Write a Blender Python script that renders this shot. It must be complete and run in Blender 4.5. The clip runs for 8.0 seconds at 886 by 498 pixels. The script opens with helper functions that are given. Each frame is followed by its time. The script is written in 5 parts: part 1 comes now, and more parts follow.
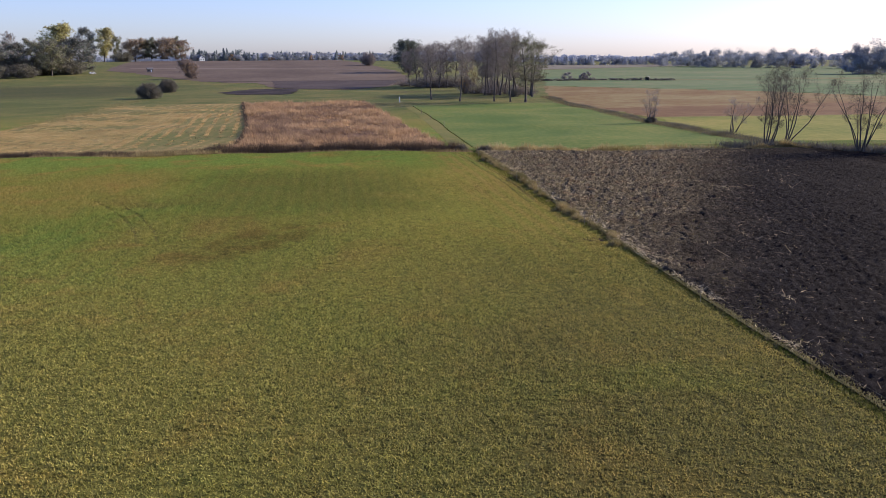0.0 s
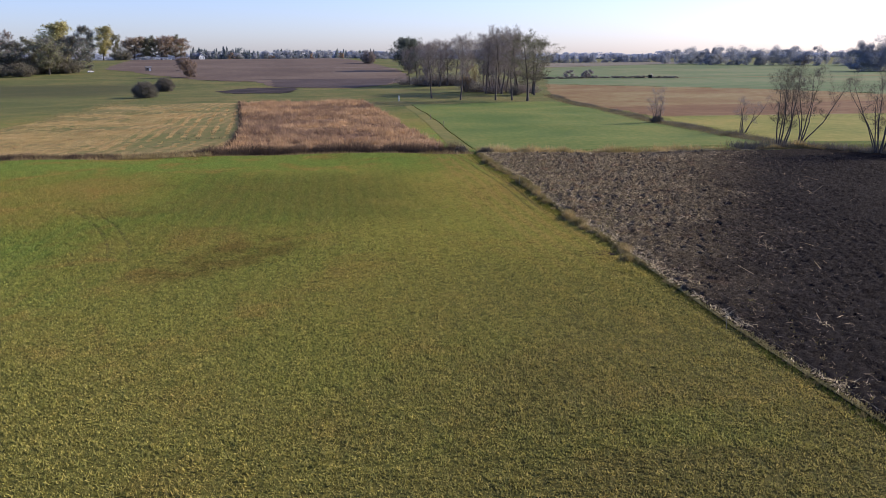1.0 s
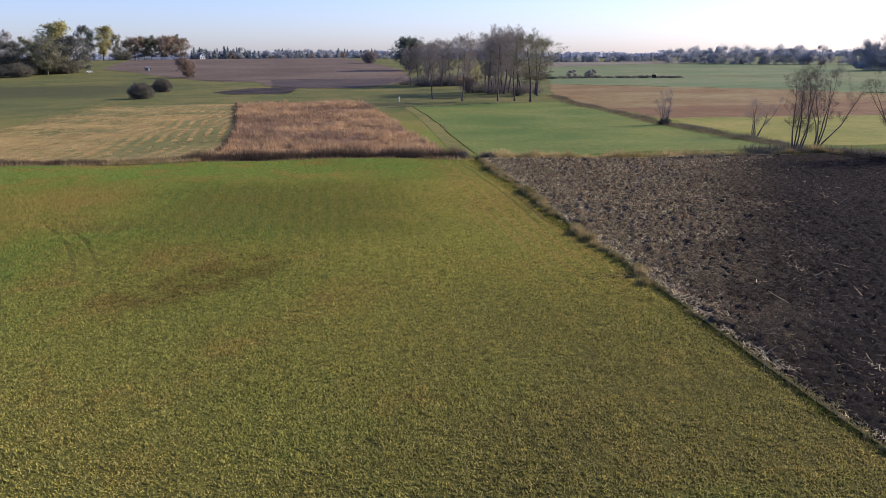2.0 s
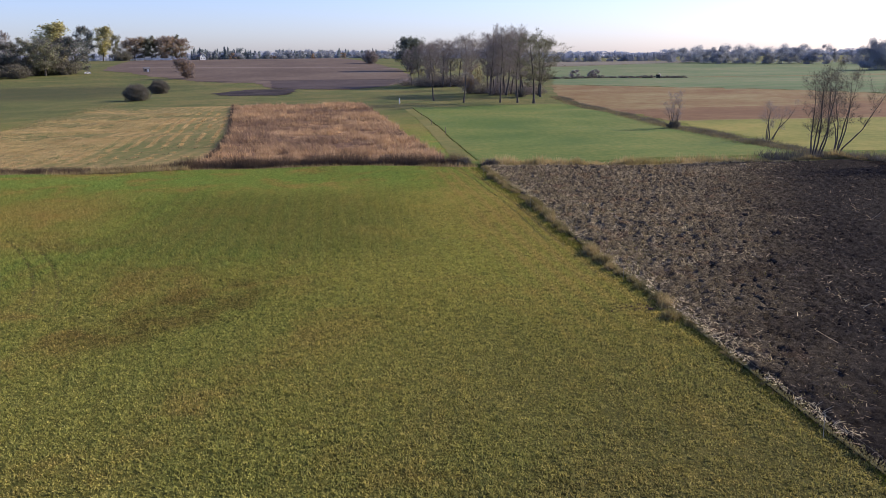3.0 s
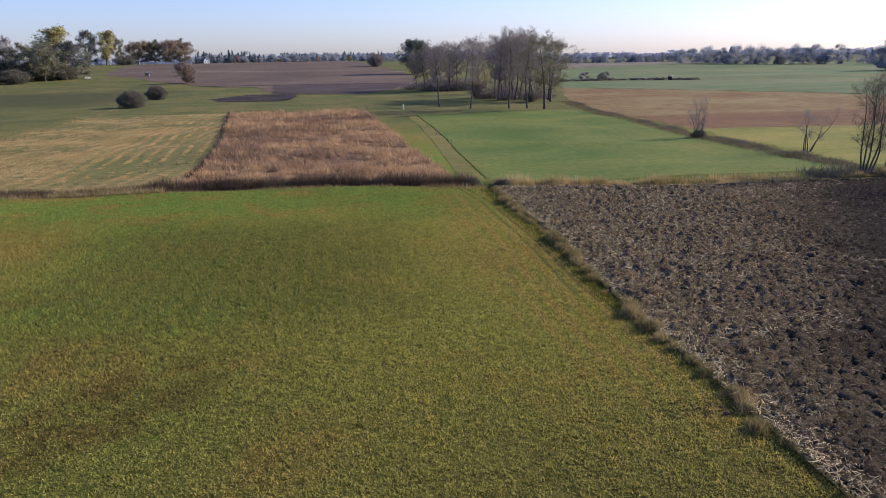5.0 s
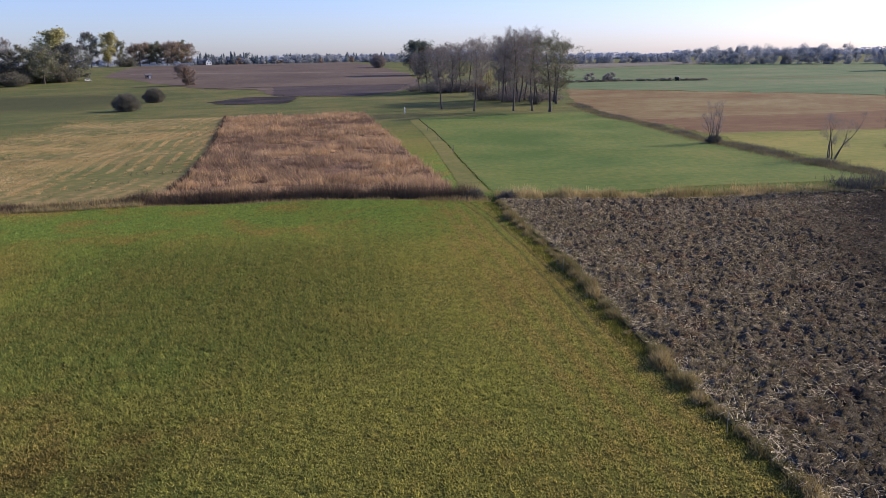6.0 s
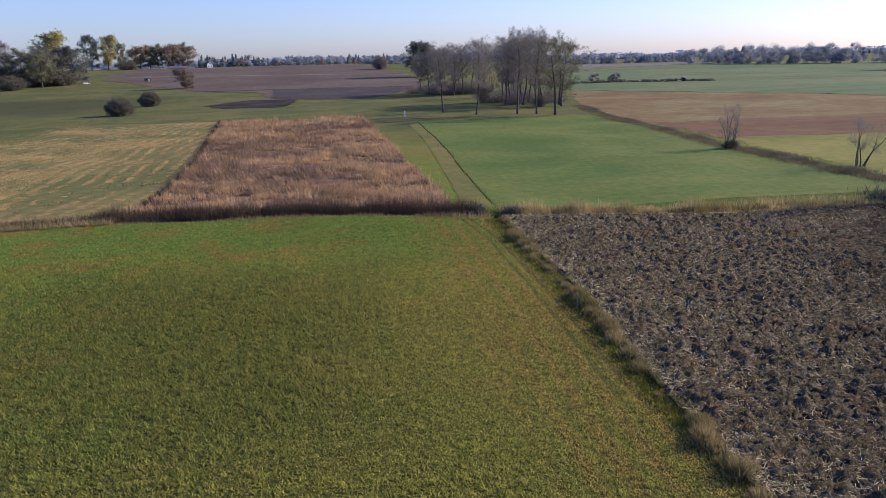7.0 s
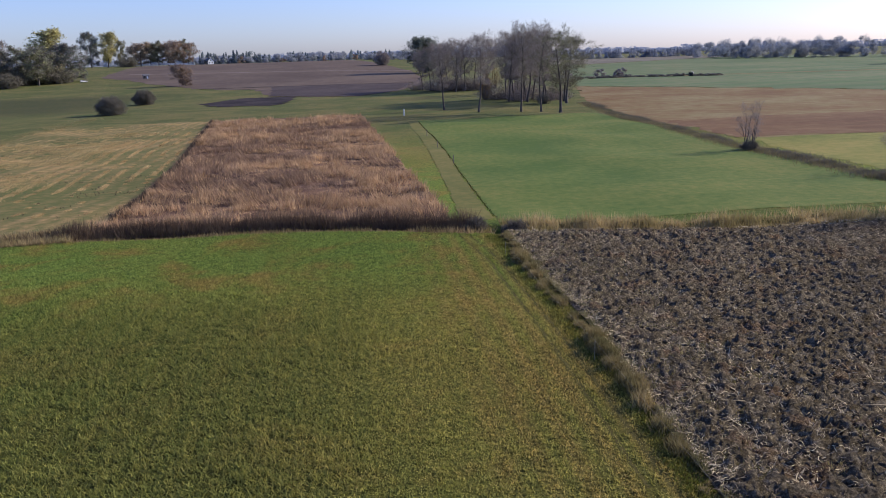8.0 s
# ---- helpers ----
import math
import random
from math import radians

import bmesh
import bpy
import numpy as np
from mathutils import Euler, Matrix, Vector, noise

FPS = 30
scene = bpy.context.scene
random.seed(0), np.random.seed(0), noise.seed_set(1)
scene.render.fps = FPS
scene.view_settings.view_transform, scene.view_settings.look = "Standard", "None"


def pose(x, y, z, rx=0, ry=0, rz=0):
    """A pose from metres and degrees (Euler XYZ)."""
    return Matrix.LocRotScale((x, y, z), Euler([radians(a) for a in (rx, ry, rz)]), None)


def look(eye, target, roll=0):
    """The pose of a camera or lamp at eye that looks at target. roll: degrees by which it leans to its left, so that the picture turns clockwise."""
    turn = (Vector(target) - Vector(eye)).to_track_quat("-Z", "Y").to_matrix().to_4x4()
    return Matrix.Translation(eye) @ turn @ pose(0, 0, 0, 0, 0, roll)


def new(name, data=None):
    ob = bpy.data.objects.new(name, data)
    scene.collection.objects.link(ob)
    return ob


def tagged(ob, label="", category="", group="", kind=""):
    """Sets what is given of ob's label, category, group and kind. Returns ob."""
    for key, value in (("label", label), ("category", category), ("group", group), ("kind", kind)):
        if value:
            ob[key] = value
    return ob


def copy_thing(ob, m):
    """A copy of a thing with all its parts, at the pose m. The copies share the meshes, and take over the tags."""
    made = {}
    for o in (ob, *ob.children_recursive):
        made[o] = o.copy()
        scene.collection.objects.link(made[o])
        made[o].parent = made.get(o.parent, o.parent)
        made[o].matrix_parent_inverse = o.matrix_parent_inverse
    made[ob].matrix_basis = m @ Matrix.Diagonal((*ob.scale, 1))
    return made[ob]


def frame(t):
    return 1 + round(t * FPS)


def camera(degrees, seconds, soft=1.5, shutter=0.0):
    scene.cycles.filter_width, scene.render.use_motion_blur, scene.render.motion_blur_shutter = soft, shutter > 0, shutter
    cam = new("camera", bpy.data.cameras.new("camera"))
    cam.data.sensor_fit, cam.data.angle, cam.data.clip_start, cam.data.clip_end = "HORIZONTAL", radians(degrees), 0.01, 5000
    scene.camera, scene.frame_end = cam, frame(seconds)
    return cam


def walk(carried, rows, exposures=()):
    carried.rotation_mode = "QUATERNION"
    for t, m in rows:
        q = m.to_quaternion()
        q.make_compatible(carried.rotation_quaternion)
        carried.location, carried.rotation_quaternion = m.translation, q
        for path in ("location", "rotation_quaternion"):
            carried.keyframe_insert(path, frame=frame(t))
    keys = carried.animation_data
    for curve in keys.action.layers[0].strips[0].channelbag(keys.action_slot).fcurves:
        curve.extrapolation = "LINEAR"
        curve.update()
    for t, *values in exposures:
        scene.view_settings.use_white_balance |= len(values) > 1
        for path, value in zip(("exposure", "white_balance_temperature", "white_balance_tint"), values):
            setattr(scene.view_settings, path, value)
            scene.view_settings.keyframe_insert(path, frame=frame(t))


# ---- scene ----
cam = camera(58.9, 8.0, soft=0.85)
PATH = [
    (0, (0.203, -1.652, 12.692), (0.479, 0.272, 12.223), -0.4),
    (0.5, (0.629, 0.358, 12.683), (0.903, 2.283, 12.212), -0.5),
    (1, (1.167, 2.837, 12.714), (1.439, 4.761, 12.24), -0.5),
    (1.5, (1.656, 5.188, 12.769), (1.927, 7.112, 12.294), -0.6),
    (1.7, (1.856, 6.199, 12.807), (2.125, 8.123, 12.332), -0.6),
    (2.8, (2.828, 11.984, 13.111), (3.091, 13.909, 12.634), -0.6),
    (3, (2.977, 13.005, 13.151), (3.239, 14.93, 12.675), -0.7),
    (3.5, (3.365, 15.476, 13.279), (3.623, 17.402, 12.804), -0.7),
    (4, (3.823, 18.424, 13.42), (4.077, 20.351, 12.946), -0.8),
    (4.2, (3.987, 19.58, 13.456), (4.241, 21.507, 12.983), -0.8),
    (5.3, (4.986, 25.698, 13.837), (5.227, 27.627, 13.366), -1.1),
    (5.5, (5.217, 26.976, 13.86), (5.457, 28.905, 13.39), -1.1),
    (6, (5.911, 30.481, 13.942), (6.145, 32.411, 13.472), -1.2),
    (6.5, (6.577, 33.792, 13.991), (6.806, 35.723, 13.522), -1.4),
    (7, (7.34, 37.644, 14.061), (7.564, 39.575, 13.594), -1.5),
    (7.5, (8.12, 41.233, 14.123), (8.338, 43.166, 13.656), -1.7),
    (8, (8.966, 45.235, 14.193), (9.179, 47.166, 13.715), -1.8),
]
walk(cam, [(t, look(eye, target, roll)) for t, eye, target, roll in PATH],
     [(0, 0.57, 6500, 10), (1.5, 0.61, 6500, 10), (3.5, 0.59, 6500, 10), (6, 0.47, 6350, 10), (8, 0.39, 6080, 10)])

# ---- light ----
SUN_TOWARD = Vector((0.96, 0.28, 0)).normalized()
SUN_UP = 25.0
world = bpy.data.worlds.new("world")
scene.world = world
world.use_nodes = True
wn = world.node_tree.nodes
sky = wn.new("ShaderNodeTexSky")
sky.sky_type = "NISHITA"
sky.sun_disc = False
sky.sun_elevation = radians(SUN_UP)
sky.sun_rotation = math.atan2(SUN_TOWARD.x, SUN_TOWARD.y)
sky.air_density, sky.dust_density, sky.ozone_density = 1.0, 0.75, 2.5
wn["Background"].inputs[1].default_value = 0.104
veil = wn.new("ShaderNodeMix")
veil.data_type, veil.blend_type = "RGBA", "MULTIPLY"
veil.inputs[0].default_value, veil.inputs[7].default_value = 1.0, (0.96, 0.99, 1.48, 1)
world.node_tree.links.new(sky.outputs[0], veil.inputs[6])
world.node_tree.links.new(veil.outputs[2], wn["Background"].inputs[0])
sun = new("sun", bpy.data.lights.new("sun", "SUN"))
sun.data.energy, sun.data.angle, sun.data.color = 4.8, radians(0.6), (1.0, 0.86, 0.68)
sun.matrix_world = look((0, 0, 60), (-SUN_TOWARD.x, -SUN_TOWARD.y, 60 - math.tan(radians(SUN_UP))))

# ---- materials ----


def ramp(nt, fac, stops):
    node = nt.nodes.new("ShaderNodeValToRGB")
    els = node.color_ramp.elements
    while len(els) < len(stops):
        els.new(0.5)
    for el, (p, c) in zip(els, stops):
        el.position, el.color = p, (*c, 1)
    nt.links.new(fac, node.inputs[0])
    return node.outputs[0]


def noise_tex(nt, vec, scale, detail=4.0, rough=0.55, distort=0.0):
    node = nt.nodes.new("ShaderNodeTexNoise")
    node.inputs["Scale"].default_value = scale
    node.inputs["Detail"].default_value = detail
    node.inputs["Roughness"].default_value = rough
    node.inputs["Distortion"].default_value = distort
    nt.links.new(vec, node.inputs["Vector"])
    return node.outputs["Fac"]


def mixed(nt, fac, a, b, mode="MIX"):
    node = nt.nodes.new("ShaderNodeMix")
    node.data_type, node.blend_type = "RGBA", mode
    for v, s in ((fac, node.inputs[0]), (a, node.inputs[6]), (b, node.inputs[7])):
        if isinstance(v, (int, float)):
            s.default_value = v
        elif isinstance(v, tuple):
            s.default_value = (*v, 1)
        else:
            nt.links.new(v, s)
    return node.outputs[2]


def maths(nt, op, a, b=0.0, clamp=False):
    node = nt.nodes.new("ShaderNodeMath")
    node.operation, node.use_clamp = op, clamp
    for v, s in ((a, node.inputs[0]), (b, node.inputs[1])):
        if isinstance(v, (int, float)):
            s.default_value = v
        else:
            nt.links.new(v, s)
    return node.outputs[0]


def span(nt, v, lo, hi):
    """0 at lo, 1 at hi, smooth between."""
    node = nt.nodes.new("ShaderNodeMapRange")
    node.interpolation_type = "SMOOTHSTEP"
    node.inputs["From Min"].default_value, node.inputs["From Max"].default_value = lo, hi
    nt.links.new(v, node.inputs["Value"])
    return node.outputs[0]


def start(name, rough=0.9, spec=0.2):
    m = bpy.data.materials.new(name)
    m.use_nodes = True
    nt = m.node_tree
    b = nt.nodes["Principled BSDF"]
    b.inputs["Roughness"].default_value = rough
    b.inputs["Specular IOR Level"].default_value = spec
    geo = nt.nodes.new("ShaderNodeNewGeometry")
    return m, nt, b, geo.outputs["Position"]


def bump(nt, b, height, strength, dist):
    node = nt.nodes.new("ShaderNodeBump")
    node.inputs["Strength"].default_value = strength
    node.inputs["Distance"].default_value = dist
    nt.links.new(height, node.inputs["Height"])
    nt.links.new(node.outputs[0], b.inputs["Normal"])


def earth(name, dark, mid, light, big=0.05, small=1.2, relief=0.3, depth=0.1, rough=0.95, rows=None, spec=0.08, wavy=2.0):
    """Soil, stubble or grass: three colours by noise at two scales, with fine relief. rows: (spacing, turn, strength, colour)."""
    m, nt, b, pos = start(name, rough, spec)
    n1 = noise_tex(nt, pos, big, 5, 0.6, 0.4)
    n2 = noise_tex(nt, pos, small, 6, 0.7)
    s = maths(nt, "ADD", maths(nt, "MULTIPLY", n1, 0.55), maths(nt, "MULTIPLY", n2, 0.45))
    col = ramp(nt, s, [(0.4, dark), (0.5, mid), (0.6, light)])
    if rows:
        spacing, turn, strength, tint = rows
        mp = nt.nodes.new("ShaderNodeMapping")
        mp.inputs["Rotation"].default_value = (0, 0, radians(turn))
        nt.links.new(pos, mp.inputs["Vector"])
        w = nt.nodes.new("ShaderNodeTexWave")
        w.inputs["Scale"].default_value = 0.314 / spacing
        w.inputs["Distortion"].default_value = wavy
        w.inputs["Detail"].default_value = 3.0
        w.inputs["Detail Scale"].default_value = 1.5
        nt.links.new(mp.outputs[0], w.inputs["Vector"])
        col = mixed(nt, maths(nt, "MULTIPLY", w.outputs["Fac"], strength), col, tint)
    nt.links.new(col, b.inputs["Base Color"])
    bump(nt, b, n2, relief, depth)
    return m


def plain(name, c1, c2, scale=3.0, rough=0.8, spec=0.2, metal=0.0, relief=0.15, depth=0.02, vary=0.0, through_light=0.0):
    """A surface of two close colours; vary: difference from piece to piece."""
    m, nt, b, pos = start(name, rough, spec)
    tc = nt.nodes.new("ShaderNodeTexCoord")
    n = noise_tex(nt, tc.outputs["Object"], scale, 5, 0.6)
    col = ramp(nt, n, [(0.35, c1), (0.65, c2)])
    if vary:
        info = nt.nodes.new("ShaderNodeObjectInfo")
        g = nt.nodes.new("ShaderNodeNewGeometry")
        k = maths(nt, "ADD", maths(nt, "MULTIPLY", info.outputs["Random"], 0.5), maths(nt, "MULTIPLY", g.outputs["Random Per Island"], 0.5))
        hsv = nt.nodes.new("ShaderNodeHueSaturation")
        nt.links.new(maths(nt, "ADD", maths(nt, "MULTIPLY", k, vary * 2), 1 - vary), hsv.inputs["Value"])
        nt.links.new(maths(nt, "ADD", maths(nt, "MULTIPLY", k, 0.04), 0.48), hsv.inputs["Hue"])
        nt.links.new(col, hsv.inputs["Color"])
        col = hsv.outputs[0]
    nt.links.new(col, b.inputs["Base Color"])
    b.inputs["Metallic"].default_value = metal
    if through_light:
        b.inputs["Transmission Weight"].default_value = 0
        t = nt.nodes.new("ShaderNodeBsdfTranslucent")
        nt.links.new(col, t.inputs["Color"])
        mx = nt.nodes.new("ShaderNodeMixShader")
        mx.inputs[0].default_value = through_light
        nt.links.new(b.outputs[0], mx.inputs[1])
        nt.links.new(t.outputs[0], mx.inputs[2])
        nt.links.new(mx.outputs[0], nt.nodes["Material Output"].inputs["Surface"])
    bump(nt, b, n, relief, depth)
    return m


def pasture(name, blades=False):
    """Grazed grass: green with olive and brown patches, faint mowing lines, worn ground."""
    m, nt, b, pos = start(name, 0.95, 0.07)
    sep = nt.nodes.new("ShaderNodeSeparateXYZ")
    nt.links.new(pos, sep.inputs[0])
    n0 = noise_tex(nt, pos, 0.035, 4, 0.6, 0.6)
    n1 = noise_tex(nt, pos, 0.16, 5, 0.65, 0.5)
    n2 = noise_tex(nt, pos, 2.4, 6, 0.75)
    n3 = noise_tex(nt, pos, 8.0, 5, 0.8)
    base = ramp(nt, n0, [(0.38, (0.096, 0.136, 0.027)), (0.5, (0.116, 0.137, 0.028)), (0.62, (0.142, 0.137, 0.032))])
    base = mixed(nt, maths(nt, "MULTIPLY", span(nt, n1, 0.48, 0.68), 0.85), base, (0.165, 0.13, 0.034))
    # paler, drier grass in the east half
    pale = maths(nt, "MULTIPLY", span(nt, sep.outputs["X"], -6, 7), span(nt, sep.outputs["Y"], 104, 88))
    base = mixed(nt, maths(nt, "MULTIPLY", pale, 0.55), base, (0.186, 0.169, 0.037))
    # lusher grass towards the ditch
    lush = maths(nt, "MULTIPLY", span(nt, sep.outputs["Y"], 82, 104), span(nt, sep.outputs["Y"], 150, 114))
    base = mixed(nt, maths(nt, "MULTIPLY", maths(nt, "MULTIPLY", lush, 0.75), span(nt, n1, 0.62, 0.42)), base, (0.1, 0.152, 0.03))
    # longer dark-green grass in the middle of the pasture
    wob = maths(nt, "MULTIPLY", maths(nt, "SUBTRACT", n1, 0.5), 30.0)
    wob2 = maths(nt, "MULTIPLY", maths(nt, "SUBTRACT", n1, 0.5), 14.0)
    long_x = maths(nt, "MULTIPLY", span(nt, maths(nt, "ADD", sep.outputs["X"], wob2), 14.0, 3.0), span(nt, maths(nt, "ADD", sep.outputs["X"], wob), -19.0, -10.0))
    long_y = maths(nt, "MULTIPLY", span(nt, maths(nt, "ADD", sep.outputs["Y"], wob2), 60, 70), span(nt, maths(nt, "ADD", sep.outputs["Y"], wob2), 98, 86))
    base = mixed(nt, maths(nt, "MULTIPLY", maths(nt, "MULTIPLY", long_x, long_y), 0.75), base, (0.088, 0.1, 0.024))
    # browned grass in the west
    rusty_g = maths(nt, "MULTIPLY", span(nt, sep.outputs["X"], -12, -24), maths(nt, "MULTIPLY", span(nt, sep.outputs["Y"], 66, 76), span(nt, sep.outputs["Y"], 100, 88)))
    base = mixed(nt, maths(nt, "MULTIPLY", maths(nt, "MULTIPLY", rusty_g, span(nt, n0, 0.35, 0.6)), 0.4), base, (0.175, 0.122, 0.032))
    # shorter, drier sward at the near end, greener to the west and worn to the east
    near_c = mixed(nt, span(nt, maths(nt, "ADD", sep.outputs["X"], wob2), -4, 12), (0.166, 0.157, 0.04), (0.106, 0.098, 0.032))
    near_c = mixed(nt, maths(nt, "MULTIPLY", span(nt, n0, 0.48, 0.62), 0.45), near_c, (0.11, 0.15, 0.026))
    near_c = mixed(nt, maths(nt, "MULTIPLY", span(nt, n1, 0.5, 0.68), 0.4), near_c, (0.19, 0.145, 0.036))
    base = mixed(nt, maths(nt, "MULTIPLY", span(nt, maths(nt, "ADD", sep.outputs["Y"], wob2), 60, 30), 0.85), base, near_c)
    # a slanting chain of worn brown patches
    ax = maths(nt, "ADD", sep.outputs["X"], 5.6)
    ay = maths(nt, "SUBTRACT", sep.outputs["Y"], 55.2)
    du = maths(nt, "DIVIDE", maths(nt, "ADD", maths(nt, "MULTIPLY", ax, 0.66), maths(nt, "MULTIPLY", ay, 0.75)), 8.0)
    dv = maths(nt, "DIVIDE", maths(nt, "ADD", maths(nt, "SUBTRACT", maths(nt, "MULTIPLY", ax, 0.75), maths(nt, "MULTIPLY", ay, 0.66)), maths(nt, "MULTIPLY", wob2, 0.4)), 3.0)
    r2 = maths(nt, "ADD", maths(nt, "MULTIPLY", du, du), maths(nt, "MULTIPLY", dv, dv))
    worn = maths(nt, "MULTIPLY", span(nt, r2, 1.3, 0.2), span(nt, noise_tex(nt, pos, 0.4, 4, 0.6), 0.36, 0.56))
    base = mixed(nt, maths(nt, "MULTIPLY", worn, 0.62), base, (0.085, 0.063, 0.017))
    # drier grass with drag lines beside the bank
    east = maths(nt, "MULTIPLY", span(nt, maths(nt, "ADD", sep.outputs["X"], maths(nt, "MULTIPLY", wob2, 0.25)), 11.5, 16.5), maths(nt, "MULTIPLY", span(nt, sep.outputs["Y"], 40, 62), span(nt, sep.outputs["Y"], 111, 104)))
    dr = nt.nodes.new("ShaderNodeTexWave")
    dr.inputs["Scale"].default_value = 0.24
    dr.inputs["Distortion"].default_value = 1.2
    dr.inputs["Detail"].default_value = 4.0
    dr.inputs["Detail Roughness"].default_value = 0.75
    dm = nt.nodes.new("ShaderNodeMapping")
    dm.inputs["Scale"].default_value = (1.0, 0.06, 1.0)
    nt.links.new(pos, dm.inputs["Vector"])
    nt.links.new(dm.outputs[0], dr.inputs["Vector"])
    east = maths(nt, "MULTIPLY", east, maths(nt, "ADD", maths(nt, "MULTIPLY", dr.outputs["Fac"], 0.45), 0.1))
    base = mixed(nt, east, base, (0.2, 0.145, 0.045))
    # darker stretch of the meadow before the wood
    sombre = maths(nt, "MULTIPLY", span(nt, maths(nt, "ADD", sep.outputs["Y"], wob), 285, 330), span(nt, maths(nt, "ADD", sep.outputs["Y"], wob), 450, 405))
    sombre = maths(nt, "MULTIPLY", sombre, span(nt, sep.outputs["X"], -55, -95))
    far_y = span(nt, sep.outputs["Y"], 120, 230)
    base = mixed(nt, maths(nt, "MULTIPLY", far_y, 0.9), base, ramp(nt, maths(nt, "ADD", maths(nt, "MULTIPLY", n0, 0.6), maths(nt, "MULTIPLY", n1, 0.4)), [(0.42, (0.06, 0.072, 0.028)), (0.5, (0.08, 0.085, 0.035)), (0.58, (0.108, 0.1, 0.043))]))
    base = mixed(nt, maths(nt, "MULTIPLY", sombre, 0.8), base, (0.046, 0.05, 0.023))
    # mowing lines run along the field
    wv = nt.nodes.new("ShaderNodeTexWave")
    wv.inputs["Scale"].default_value = 0.22
    wv.inputs["Distortion"].default_value = 3.0
    wv.inputs["Detail"].default_value = 3.0
    wv.inputs["Detail Scale"].default_value = 0.6
    mp = nt.nodes.new("ShaderNodeMapping")
    mp.inputs["Scale"].default_value = (1.0, 0.12, 1.0)
    nt.links.new(pos, mp.inputs["Vector"])
    nt.links.new(mp.outputs[0], wv.inputs["Vector"])
    lined = maths(nt, "MULTIPLY", span(nt, sep.outputs["Y"], 108, 84), 0.14)
    base = mixed(nt, maths(nt, "MULTIPLY", wv.outputs["Fac"], lined), base, (0.19, 0.16, 0.036))
    fine = maths(nt, "ADD", maths(nt, "MULTIPLY", n2, 0.4), maths(nt, "MULTIPLY", n3, 0.6))
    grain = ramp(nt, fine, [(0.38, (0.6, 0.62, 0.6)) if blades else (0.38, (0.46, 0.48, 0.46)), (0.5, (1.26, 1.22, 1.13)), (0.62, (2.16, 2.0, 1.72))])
    base = mixed(nt, 1.0, base, grain, "MULTIPLY")
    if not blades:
        # south of the ditch the ground is darker and slightly bluer than its blades
        ground_dark = maths(nt, "MULTIPLY", span(nt, sep.outputs["Y"], 114, 110), 0.7)
        base = mixed(nt, ground_dark, base, mixed(nt, 1.0, base, (0.42, 0.42, 0.5), "MULTIPLY"))
    nt.links.new(base, b.inputs["Base Color"])
    if blades:
        g = nt.nodes.new("ShaderNodeNewGeometry")
        k = maths(nt, "ADD", maths(nt, "MULTIPLY", maths(nt, "POWER", g.outputs["Random Per Island"], 1.5), 0.9), 1.3)
        hsv = nt.nodes.new("ShaderNodeHueSaturation")
        hsv.inputs["Saturation"].default_value = 0.93
        nt.links.new(k, hsv.inputs["Value"])
        nt.links.new(maths(nt, "ADD", maths(nt, "MULTIPLY", g.outputs["Random Per Island"], -0.03), 0.512), hsv.inputs["Hue"])
        nt.links.new(base, hsv.inputs["Color"])
        base = hsv.outputs[0]
        nt.links.new(base, b.inputs["Base Color"])
        t = nt.nodes.new("ShaderNodeBsdfTranslucent")
        nt.links.new(base, t.inputs["Color"])
        mx = nt.nodes.new("ShaderNodeMixShader")
        mx.inputs[0].default_value = 0.4
        nt.links.new(b.outputs[0], mx.inputs[1])
        nt.links.new(t.outputs[0], mx.inputs[2])
        nt.links.new(mx.outputs[0], nt.nodes["Material Output"].inputs["Surface"])
    else:
        bump(nt, b, fine, 1.0, 0.14)
    return m


def soil_of_plough():
    """Turned earth: dark and moist, drier and paler with residue towards the pasture and the ditch."""
    m, nt, b, pos = start("ploughed_soil", 0.9, 0.03)
    sep = nt.nodes.new("ShaderNodeSeparateXYZ")
    nt.links.new(pos, sep.inputs[0])
    n1 = noise_tex(nt, pos, 0.13, 5, 0.65, 0.6)
    n2 = noise_tex(nt, pos, 3.2, 6, 0.7)
    n3 = noise_tex(nt, pos, 11.0, 5, 0.8)
    wob = maths(nt, "MULTIPLY", maths(nt, "SUBTRACT", n1, 0.5), 14.0)
    dry = maths(nt, "SUBTRACT", sep.outputs["X"], maths(nt, "MULTIPLY", sep.outputs["Y"], 0.56))
    dry = span(nt, maths(nt, "ADD", dry, wob), 4, -13)
    s = maths(nt, "ADD", maths(nt, "MULTIPLY", n2, 0.5), maths(nt, "MULTIPLY", n3, 0.5))
    moist = ramp(nt, s, [(0.36, (0.008, 0.0068, 0.0075)), (0.5, (0.016, 0.0136, 0.0142)), (0.64, (0.032, 0.0275, 0.028))])
    crumb = ramp(nt, s, [(0.36, (0.022, 0.0172, 0.013)), (0.5, (0.104, 0.085, 0.058)), (0.64, (0.32, 0.265, 0.18))])
    crumb = mixed(nt, maths(nt, "MULTIPLY", span(nt, noise_tex(nt, pos, 0.45, 3, 0.6), 0.52, 0.68), 0.42), crumb, mixed(nt, 1.0, crumb, (1.1, 0.72, 0.58), "MULTIPLY"))
    nt.links.new(mixed(nt, dry, moist, crumb), b.inputs["Base Color"])
    bump(nt, b, s, 1.0, 0.2)
    return m


